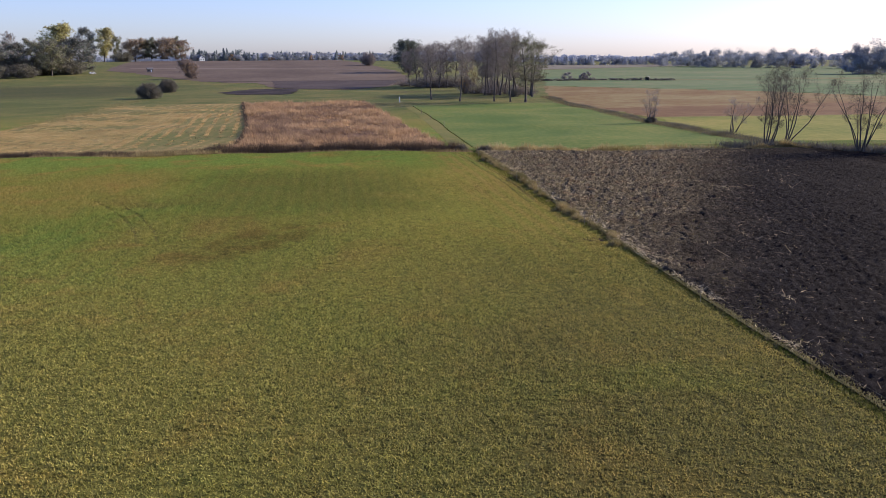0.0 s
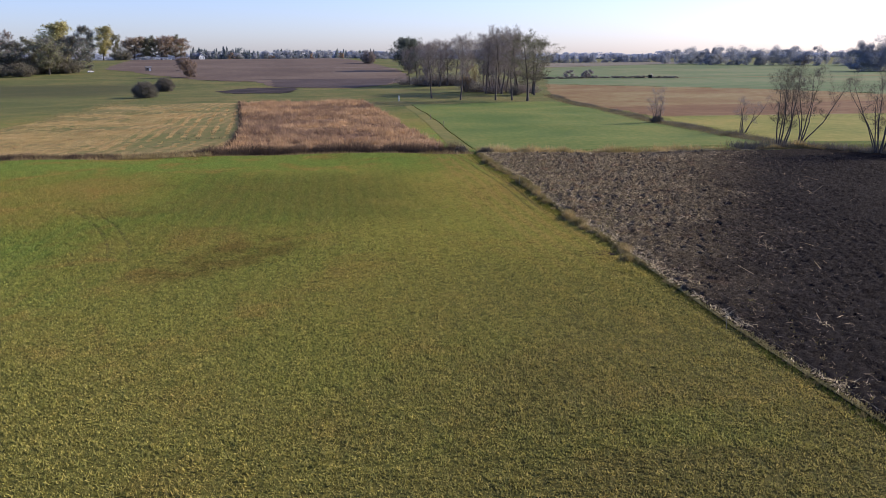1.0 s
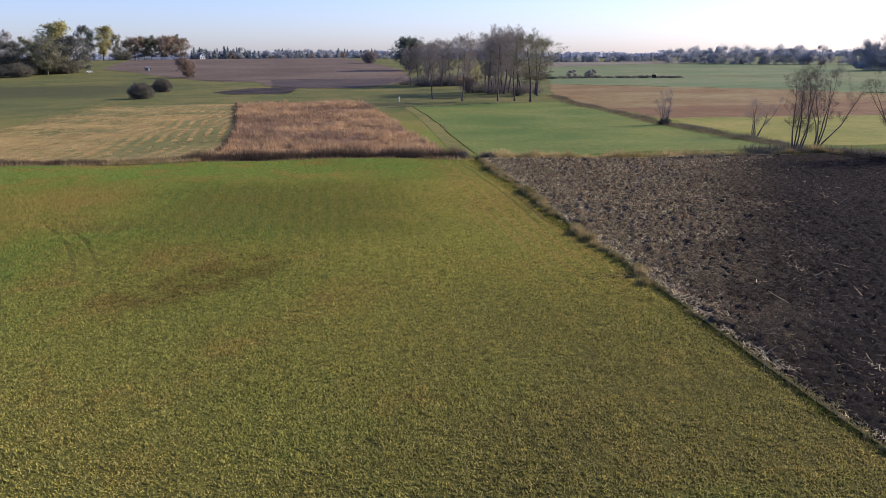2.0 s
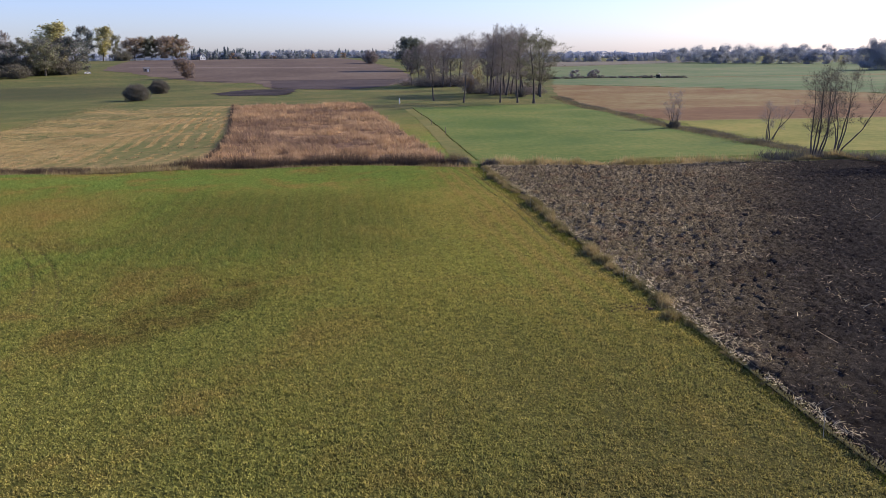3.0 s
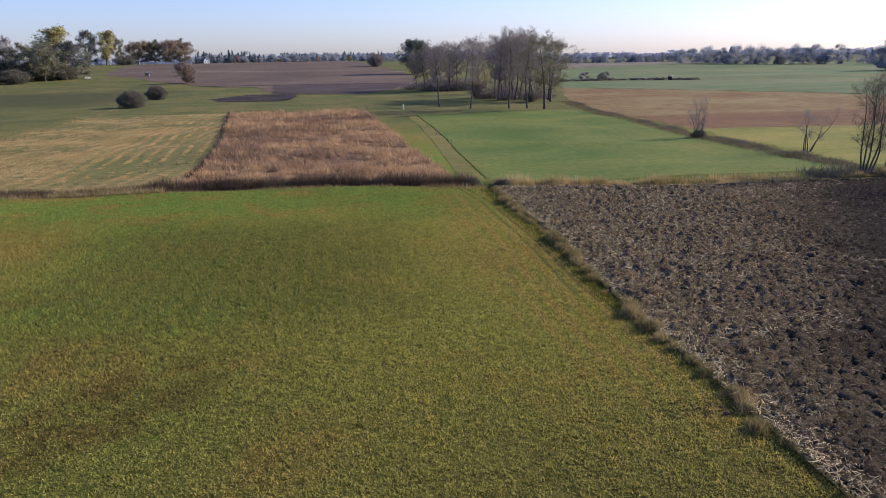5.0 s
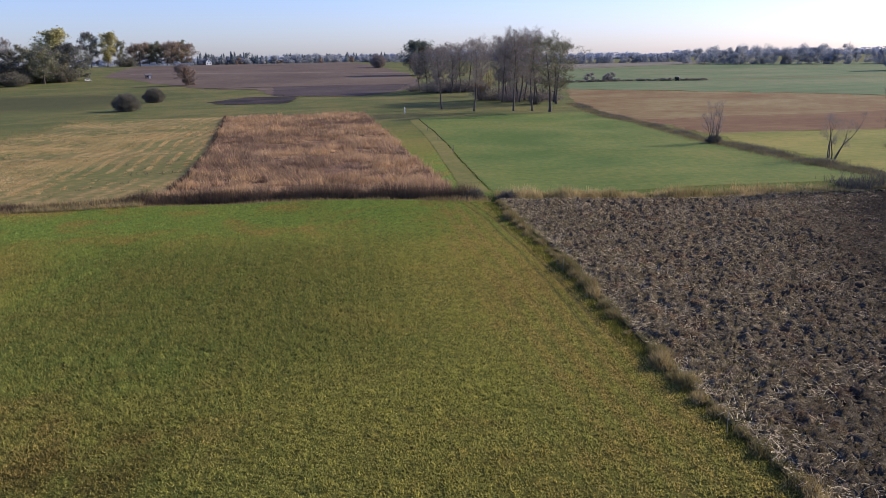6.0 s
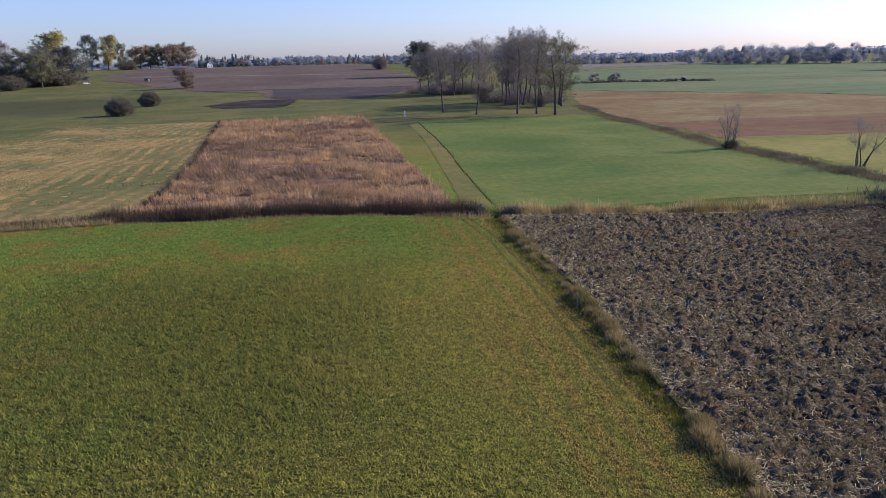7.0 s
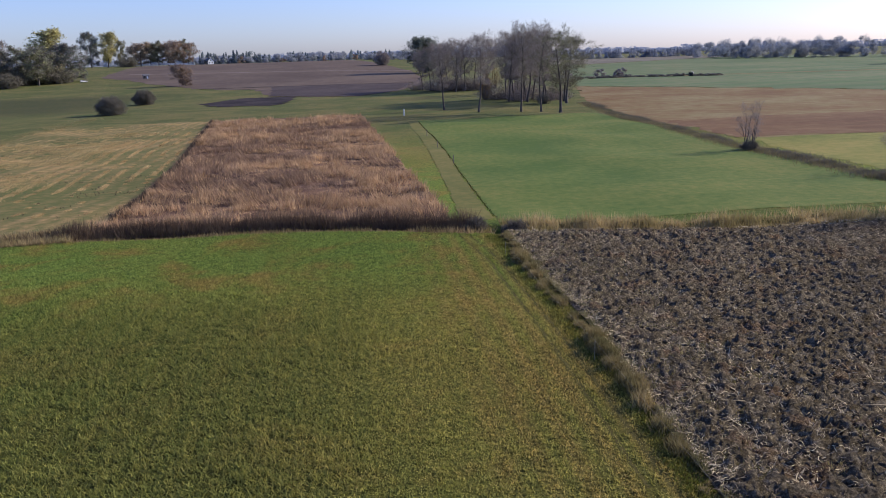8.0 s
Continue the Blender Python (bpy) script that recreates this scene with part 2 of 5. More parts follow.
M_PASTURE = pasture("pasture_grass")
M_BLADES = pasture("pasture_blades", True)
M_SOIL = soil_of_plough()
M_FARSOIL = earth("harrowed_soil", (0.1, 0.073, 0.056), (0.135, 0.1, 0.075), (0.172, 0.13, 0.096), 0.015, 0.25, 0.4, 0.2, rows=(9.0, 78, 0.55, (0.08, 0.058, 0.048)))
M_DARKSOIL = earth("wet_dark_soil", (0.018, 0.014, 0.014), (0.035, 0.027, 0.026), (0.065, 0.05, 0.046), 0.06, 0.6, 0.5, 0.2)
M_DAMPSOIL = earth("damp_harrowed_soil", (0.05, 0.038, 0.036), (0.075, 0.057, 0.053), (0.1, 0.078, 0.068), 0.03, 0.4, 0.4, 0.2, rows=(7.0, 80, 0.4, (0.05, 0.038, 0.035)))
M_PALESOIL = earth("pale_dry_strip", (0.15, 0.12, 0.1), (0.19, 0.15, 0.125), (0.22, 0.18, 0.15), 0.05, 0.5, 0.3, 0.1)
M_STUBBLE = earth("stubble", (0.1, 0.108, 0.034), (0.18, 0.148, 0.056), (0.36, 0.235, 0.1), 0.05, 0.9, 0.6, 0.15, rows=(2.4, 5, 0.5, (0.1, 0.115, 0.036)), wavy=0.3)
M_LITTER = earth("reed_litter", (0.06, 0.036, 0.025), (0.11, 0.066, 0.045), (0.2, 0.12, 0.08), 0.06, 1.5, 0.6, 0.2)
M_CROP = earth("winter_crop", (0.07, 0.115, 0.025), (0.112, 0.146, 0.035), (0.168, 0.172, 0.047), 0.045, 0.9, 0.5, 0.08, rows=(1.2, 8, 0.12, (0.09, 0.12, 0.024)))
M_MOWN = earth("mown_strip", (0.115, 0.122, 0.036), (0.152, 0.143, 0.043), (0.2, 0.165, 0.056), 0.08, 1.0, 0.4, 0.08)
M_BROWNFIELD = earth("dry_brown_field", (0.15, 0.078, 0.034), (0.19, 0.125, 0.056), (0.235, 0.19, 0.092), 0.03, 0.25, 0.4, 0.1, rows=(14.0, 72, 0.22, (0.165, 0.145, 0.052)))
M_REDBROWN = earth("red_brown_soil", (0.115, 0.058, 0.029), (0.155, 0.085, 0.042), (0.205, 0.128, 0.062), 0.03, 0.3, 0.4, 0.1, rows=(9.0, 84, 0.3, (0.12, 0.075, 0.036)))
M_YELLOW = earth("yellowing_grass", (0.13, 0.145, 0.032), (0.185, 0.18, 0.042), (0.25, 0.21, 0.058), 0.05, 0.6, 0.4, 0.1)
M_FARGREEN = earth("far_green_crop", (0.08, 0.125, 0.05), (0.11, 0.155, 0.065), (0.18, 0.18, 0.09), 0.012, 0.15, 0.3, 0.2, rows=(22.0, 70, 0.3, (0.17, 0.16, 0.09)))
M_PALEFIELD = earth("pale_stubble_far", (0.135, 0.117, 0.09), (0.17, 0.148, 0.112), (0.205, 0.18, 0.135), 0.012, 0.2, 0.3, 0.2)
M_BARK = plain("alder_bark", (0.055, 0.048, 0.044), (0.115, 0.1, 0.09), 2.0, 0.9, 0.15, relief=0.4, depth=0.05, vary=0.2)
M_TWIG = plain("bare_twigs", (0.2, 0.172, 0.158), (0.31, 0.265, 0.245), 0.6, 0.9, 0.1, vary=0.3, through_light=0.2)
M_TWIGDARK = plain("dark_alder_twigs", (0.07, 0.056, 0.048), (0.13, 0.105, 0.09), 0.6, 0.9, 0.1, vary=0.3, through_light=0.15)
M_TWIGGREY = plain("grey_willow_twigs", (0.12, 0.108, 0.085), (0.2, 0.18, 0.145), 0.6, 0.9, 0.1, vary=0.3, through_light=0.2)
M_LEAFDARK = plain("dark_green_leaves", (0.115, 0.135, 0.11), (0.175, 0.195, 0.155), 0.5, 0.7, 0.25, vary=0.3, through_light=0.4)
M_LEAFGREEN = plain("autumn_green_leaves", (0.165, 0.175, 0.1), (0.26, 0.26, 0.15), 0.4, 0.7, 0.25, vary=0.35, through_light=0.4)
M_LEAFYELLOW = plain("yellow_leaves", (0.34, 0.31, 0.13), (0.48, 0.43, 0.2), 0.4, 0.7, 0.25, vary=0.3, through_light=0.4)
M_LEAFRUST = plain("rust_leaves", (0.31, 0.22, 0.135), (0.43, 0.31, 0.19), 0.4, 0.75, 0.2, vary=0.35, through_light=0.4)
M_LEAFORANGE = plain("orange_leaves", (0.34, 0.19, 0.06), (0.5, 0.29, 0.09), 0.4, 0.75, 0.2, vary=0.3, through_light=0.4)
M_BANK = plain("rough_bank_grass", (0.125, 0.11, 0.045), (0.34, 0.255, 0.125), 0.25, 0.85, 0.1, vary=0.4, through_light=0.35)
# distance haze is painted into these pale, blued colours: needles, far wood, ridge
M_NEEDLE = plain("conifer_needles", (0.11, 0.135, 0.135), (0.16, 0.185, 0.18), 0.5, 0.8, 0.2, vary=0.3)
M_FARWOOD = plain("haze_pale_far_wood", (0.37, 0.385, 0.415), (0.42, 0.435, 0.465), 0.05, 1.0, 0.0, vary=0.08, through_light=0.55, relief=0.0)
M_RIDGE = plain("haze_blue_far_ridge", (0.44, 0.475, 0.53), (0.48, 0.515, 0.57), 0.02, 1.0, 0.0, vary=0.06, through_light=0.5, relief=0.0)
M_REED = plain("dry_reeds", (0.23, 0.143, 0.087), (0.54, 0.345, 0.2), 0.4, 0.75, 0.2, vary=0.45, through_light=0.3)
M_REEDDULL = plain("dull_reeds", (0.17, 0.11, 0.075), (0.34, 0.22, 0.145), 0.4, 0.8, 0.15, vary=0.4, through_light=0.25)
M_BANKGRASS = plain("dry_bank_grass", (0.24, 0.195, 0.085), (0.46, 0.35, 0.18), 0.25, 0.8, 0.15, vary=0.4, through_light=0.45)
M_TUFT = plain("grass_tufts", (0.11, 0.138, 0.022), (0.205, 0.18, 0.042), 0.12, 0.8, 0.15, vary=0.45, through_light=0.3)
M_STRAW = plain("pale_straw", (0.36, 0.27, 0.15), (0.7, 0.55, 0.33), 0.4, 0.7, 0.2, vary=0.5)
M_WHITE = plain("white_paint", (0.72, 0.72, 0.7), (0.82, 0.81, 0.79), 0.5, 0.6, 0.3)
M_ROOF = plain("grey_roof_sheets", (0.12, 0.115, 0.11), (0.18, 0.17, 0.165), 0.8, 0.6, 0.3)
M_GLASS = plain("dark_window_glass", (0.02, 0.022, 0.026), (0.03, 0.033, 0.038), 1.0, 0.1, 0.5)
M_WOOD = plain("weathered_wood", (0.16, 0.13, 0.1), (0.27, 0.23, 0.18), 4.0, 0.85, 0.2, relief=0.3)
M_RUBBER = plain("black_rubber", (0.02, 0.02, 0.02), (0.03, 0.03, 0.03), 3.0, 0.85, 0.2)
M_BRICK = plain("red_brown_boards", (0.14, 0.07, 0.05), (0.2, 0.1, 0.075), 1.0, 0.85, 0.2)
M_TUSSOCK = plain("dark_tussocks", (0.065, 0.062, 0.02), (0.11, 0.095, 0.03), 0.5, 0.9, 0.1, vary=0.3)
M_EDGE = plain("dark_edge_blades", (0.06, 0.045, 0.035), (0.1, 0.075, 0.055), 0.3, 0.85, 0.1, vary=0.3)
M_RUT = earth("worn_rut", (0.068, 0.06, 0.017), (0.095, 0.08, 0.024), (0.13, 0.108, 0.031), 0.3, 3.0, 0.5, 0.1)
M_WIRE = plain("pale_fence_tape", (0.3, 0.27, 0.2), (0.4, 0.36, 0.27), 3.0, 0.9, 0.05)
M_CLOD = plain("turned_clods", (0.04, 0.027, 0.02), (0.13, 0.085, 0.058), 0.25, 0.9, 0.2, relief=0.6, depth=0.05, vary=0.5)
M_STALK = plain("dull_stalks", (0.13, 0.095, 0.062), (0.26, 0.195, 0.13), 0.4, 0.8, 0.15, vary=0.5)
M_WEED = plain("field_weeds", (0.15, 0.13, 0.055), (0.31, 0.25, 0.125), 0.3, 0.85, 0.15, vary=0.4, through_light=0.25)
# shade of the reeds' south face is put into this darker colour
M_REEDSHADE = plain("shaded_ditch_reeds", (0.075, 0.052, 0.04), (0.17, 0.115, 0.078), 0.2, 0.8, 0.15, vary=0.45, through_light=0.25)
M_STRAWDULL = plain("stubble_straw", (0.34, 0.22, 0.1), (0.56, 0.38, 0.19), 0.2, 0.8, 0.15, vary=0.35, through_light=0.2)

# ---- the lie of the land ----
DITCH_X = (-600, -60, -22, -14, 0, 12, 20, 30, 40, 50, 66, 90, 140)
DITCH_Y = (120, 114.5, 113.4, 113.8, 113.2, 111.0, 108.4, 106.2, 105.2, 105.4, 107.2, 104, 96)


def smooth(a):
    a = np.clip(a, 0, 1)
    return a * a * (3 - 2 * a)


def height(x, y):
    """Height of the ground: flat meadows, a low hill beyond them, and the ditch."""
    x, y = np.asarray(x, float), np.asarray(y, float)
    w = smooth((x / np.maximum(y, 1)) / 0.3)
    z = 13 * smooth((y - 350) / 550) * (1 - w) + 4 * smooth((y - 400) / 600) * w
    near = smooth((260 - np.hypot(x, y - 60)) / 60) * smooth((75 - x) / 10) * smooth((x + 72) / 12)
    z = z + near * 0.07 * (np.sin(x * 0.31 + 1.3 * np.sin(y * 0.17)) + np.sin(y * 0.23 + x * 0.11))
    d = y - np.interp(x, DITCH_X, DITCH_Y)
    inside = smooth((x + 240) / 100) * smooth((110 - x) / 30)
    return z - 0.75 * np.exp(-(d / 0.9) ** 2) * inside


def ditch_at(x):
    return np.interp(x, DITCH_X, DITCH_Y)


def mesh_from(name, verts, faces, material, shade=False):
    me = bpy.data.meshes.new(name)
    verts = np.asarray(verts, np.float32)
    faces = np.asarray(faces, np.int32)
    n, k = faces.shape
    me.vertices.add(len(verts))
    me.vertices.foreach_set("co", verts.ravel())
    me.loops.add(n * k)
    me.loops.foreach_set("vertex_index", faces.ravel())
    me.polygons.add(n)
    me.polygons.foreach_set("loop_start", np.arange(0, n * k, k, dtype=np.int32))
    me.polygons.foreach_set("loop_total", np.full(n, k, np.int32))
    if shade:
        me.polygons.foreach_set("use_smooth", np.ones(n, bool))
    me.update(calc_edges=True)
    me.materials.append(material)
    return me


def grid_faces(nu, nv):
    i = np.arange(nu * nv).reshape(nv, nu)
    return np.stack([i[:-1, :-1], i[:-1, 1:], i[1:, 1:], i[1:, :-1]], -1).reshape(-1, 4)


def lines(*stretches):
    return np.unique(np.concatenate([np.arange(a, b, s) for a, b, s in stretches]).round(3))


far = [260, 280, 305, 335, 370, 410, 455, 505, 560, 620, 690, 770, 860, 960, 1100, 1300, 1600, 2100, 2900, 4600]
gx = np.concatenate([-np.array(far[::-1]), lines((-250, -60, 10), (-60, 90, 2), (90, 251, 10)), far])
gy = np.concatenate([[-4600, -2500, -1200, -600, -300, -150], lines((-80, 104, 2.5), (104, 118, 0.35), (118, 260, 4)), lines((260, 1000, 15)), [1050, 1150, 1300, 1600, 2100, 2900, 4600]])
X, Y = np.meshgrid(gx, gy)
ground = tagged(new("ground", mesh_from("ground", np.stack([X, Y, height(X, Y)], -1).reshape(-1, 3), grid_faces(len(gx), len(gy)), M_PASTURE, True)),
                "grazed green and olive autumn pasture reaching the horizon", "pasture", kind="structure")


def field(name, west, east, material, label, category, lift=0.05, step=12.0, ragged=0.5):
    """A field laid on the ground between its west and its east edge, each given from south to north."""
    west, east = np.array(west, float), np.array(east, float)
    t = np.linspace(0, 1, len(west))
    size_v = max(np.hypot(*np.diff(west, axis=0).T).sum(), np.hypot(*np.diff(east, axis=0).T).sum())
    size_u = max(np.hypot(*(east - west).T))
    nv, nu = int(size_v / step) + 3, int(size_u / step) + 3
    v, u = np.linspace(0, 1, nv), np.linspace(0, 1, nu)
    w = np.stack([np.interp(v, t, west[:, k]) for k in (0, 1)], -1)
    e = np.stack([np.interp(v, t, east[:, k]) for k in (0, 1)], -1)
    p = w[:, None] * (1 - u)[None, :, None] + e[:, None] * u[None, :, None]
    rng = np.random.default_rng(len(name) * 7 + nv)
    jit = rng.normal(0, ragged, p.shape[:2])
    edge = np.zeros(p.shape[:2])
    edge[0], edge[-1], edge[:, 0], edge[:, -1] = 1, 1, 1, 1
    p = p + (jit * edge)[..., None]
    co = np.concatenate([p, (height(p[..., 0], p[..., 1]) + lift)[..., None]], -1)
    ob = new(name, mesh_from(name, co.reshape(-1, 3), grid_faces(nu, nv), material, True))
    return tagged(ob, label, category, kind="structure")


field("stubble_field", [(-78, 117), (-64, 142), (-60, 170), (-60.5, 210), (-61, 250)], [(-14, 116), (-13, 135), (-14, 165), (-19, 205), (-24, 250)],
      M_STUBBLE, "harvested straw-coloured stubble with green regrowth in rows", "stubble field", 0.025, 2.0, 0.2)
field("reed_litter_bed", [(-14.8, 116.5), (-13.8, 126), (-14.6, 150), (-18.7, 188), (-25.3, 250)], [(17.2, 112), (16.8, 130), (15.6, 150), (14.2, 188), (11.2, 250)],
      M_LITTER, "brown trampled litter under dry reeds", "reed bed", 0.05, 2.0, 0.12)
field("mown_strip", [(18.1, 112), (19.3, 135), (20.8, 173), (21.5, 222)], [(21.0, 112.6), (21.5, 130), (23.2, 175), (23.5, 222)], M_MOWN, "pale mown grass track between the reeds and the crop", "track", 0.03, 1.0, 0.12)
field("winter_crop_field", [(21.2, 110.6), (21.7, 130), (23.4, 175), (23.9, 226)], [(65.5, 111), (64, 150), (66.5, 190), (66, 228)], M_CROP, "even green winter crop", "crop field", 0.022, 2.0, 0.08)
field("harrowed_field", [(-24, 378), (-37, 444), (-53, 450), (-69, 467), (-93, 508), (-164, 630), (-197, 890)], [(11, 354), (28, 386), (43, 430), (48, 470), (52, 520), (53, 600), (10, 900)],
      M_FARSOIL, "grey-brown harrowed field rising to a low hill", "field", 0.09, 9.0, 1.0)
field("damp_soil_belt", [(-23, 380), (-27, 410), (-30, 461)], [(11, 356), (29, 390), (41, 458)], M_DAMPSOIL, "darker damp belt along the foot of the harrowed field", "soil", 0.15, 6.0, 0.6)
field("wet_soil_patch", [(-35, 315), (-45, 335), (-34, 371)], [(-16, 312), (-12, 340), (-13, 372)], M_DARKSOIL, "dark wet turned soil beside the harrowed field", "soil", 0.1, 3.0, 1.1)
field("dry_margin", [(-66, 461), (-66, 463)], [(42, 459), (42, 461)], M_DARKSOIL, "thin dark furrow across the harrowed field", "soil", 0.22, 5.0, 0.3)
field("dry_strip", [(-150, 652), (-150, 660)], [(52, 600), (52, 607)], M_PALESOIL, "pale dry strip across the harrowed field", "soil", 0.2, 6.0, 0.6)
field("brown_field", [(71, 166), (70, 200), (75, 262), (100, 360)], [(215, 152), (182, 236), (165, 290), (104, 372)], M_BROWNFIELD, "dry reddish-brown field beyond the hedge", "field", 0.035, 5.0, 0.9)
field("red_brown_strip", [(71.5, 167), (71, 180), (71.5, 200)], [(213, 154), (207, 175), (194, 208)], M_REDBROWN, "redder bare strip along the edge of the brown field", "soil", 0.06, 4.0, 0.9)
field("yellow_meadow", [(69, 114), (69, 140), (71, 166)], [(230, 70), (222, 115), (215, 152)], M_YELLOW, "yellowing rough meadow grass beyond the hedge", "meadow", 0.025, 4.0, 0.5)
field("green_crop_far", [(183, 237), (166, 291), (105, 374), (135, 500), (200, 735)], [(320, 120), (470, 230), (620, 400), (680, 600), (430, 900)], M_FARGREEN, "blue-green far crop field", "crop field", 0.08, 12.0, 2.0)
field("brown_balk", [(150, 455), (152, 461)], [(360, 430), (362, 437)], M_BROWNFIELD, "thin brown balk across the far green crop", "soil", 0.14, 6.0, 0.5)
field("pale_field_far", [(186, 738), (212, 860), (262, 1090)], [(440, 910), (455, 980), (480, 1080)], M_PALEFIELD, "pale far field of stubble", "field", 0.14, 14.0, 3.0)

# ---- builders ----


def part(name, me, parent, label=""):
    ob = new(name, me)
    ob.parent = parent
    return tagged(ob, label)


def base_of(name, x, y, label, category, group="", z=None):
    ob = new(name)
    ob.location = (x, y, float(height(x, y)) if z is None else z)
    return tagged(ob, label, category, group)


def box(bm, x0, x1, y0, y1, z0, z1):
    c = [bm.verts.new((x, y, z)) for z in (z0, z1) for x, y in ((x0, y0), (x1, y0), (x1, y1), (x0, y1))]
    for f in ((3, 2, 1, 0), (4, 5, 6, 7), (0, 1, 5, 4), (1, 2, 6, 5), (2, 3, 7, 6), (3, 0, 4, 7)):
        bm.faces.new([c[i] for i in f])


def done(bm, name, material, bevel=0.0):
    if bevel:
        bmesh.ops.bevel(bm, geom=list(bm.edges), offset=bevel, segments=1, affect="EDGES")
    bmesh.ops.recalc_face_normals(bm, faces=list(bm.faces))
    me = bpy.data.meshes.new(name)
    bm.to_mesh(me)
    bm.free()
    me.materials.append(material)
    return me


def boxes(name, material, *sizes, bevel=0.0):
    bm = bmesh.new()
    for s in sizes:
        box(bm, *s)
    return done(bm, name, material, bevel)


def tubes(name, segs, material, sides=5):
    """Tapered branches: rows of x0 y0 z0 x1 y1 z1 r0 r1."""
    s = np.asarray(segs, float)
    a, b, r0, r1 = s[:, 0:3], s[:, 3:6], s[:, 6], s[:, 7]
    d = b - a
    d /= np.linalg.norm(d, axis=1, keepdims=True) + 1e-9
    ref = np.where(np.abs(d[:, 2:3]) < 0.9, np.array([[0, 0, 1.0]]), np.array([[1.0, 0, 0]]))
    u = np.cross(d, ref)
    u /= np.linalg.norm(u, axis=1, keepdims=True)
    v = np.cross(d, u)
    ang = np.linspace(0, 2 * np.pi, sides, endpoint=False)
    ring = u[:, None] * np.cos(ang)[None, :, None] + v[:, None] * np.sin(ang)[None, :, None]
    verts = np.concatenate([a[:, None] + ring * r0[:, None, None], b[:, None] + ring * r1[:, None, None]], 1).reshape(-1, 3)
    k = np.arange(sides)
    f = np.stack([k, (k + 1) % sides, (k + 1) % sides + sides, k + sides], -1)
    faces = (np.arange(len(s)) * 2 * sides)[:, None, None] + f[None]
    return mesh_from(name, verts, faces.reshape(-1, 4), material, True)


def slivers(name, roots, ways, length, width, material, rng):
    """Loose thin triangles: twigs, blades or leaves, each from its root along its way."""
    n = len(roots)
    side = np.cross(ways, rng.normal(size=(n, 3)))
    side /= np.linalg.norm(side, axis=1, keepdims=True) + 1e-9
    w = (np.broadcast_to(width, n) * 0.5)[:, None]
    tip = roots + ways * np.broadcast_to(length, n)[:, None]
    verts = np.stack([roots - side * w, roots + side * w, tip], 1).reshape(-1, 3)
    return mesh_from(name, verts, np.arange(3 * n).reshape(-1, 3), material)


def leaves(name, centres, size, material, rng):
    """Loose four-sided leaves or leaf clumps that face mostly outwards from the crown."""
    n = len(centres)
    out = centres - centres.mean(axis=0) * np.array([1, 1, 0.9])
    out /= np.linalg.norm(out, axis=1, keepdims=True) + 1e-9
    out = out + rng.normal(0, 0.7, (n, 3))
    a = np.cross(out, rng.normal(size=(n, 3)))
    a /= np.linalg.norm(a, axis=1, keepdims=True) + 1e-9
    b = np.cross(a, out)
    b /= np.linalg.norm(b, axis=1, keepdims=True) + 1e-9
    s = (np.broadcast_to(size, n) * rng.uniform(0.6, 1.3, n))[:, None] * 0.5
    verts = np.stack([centres - a * s, centres - b * s * 0.6, centres + a * s, centres + b * s * 0.6], 1).reshape(-1, 3)
    return mesh_from(name, verts, np.arange(4 * n).reshape(-1, 4), material)


def unit(v):
    return v / (np.linalg.norm(v) + 1e-9)


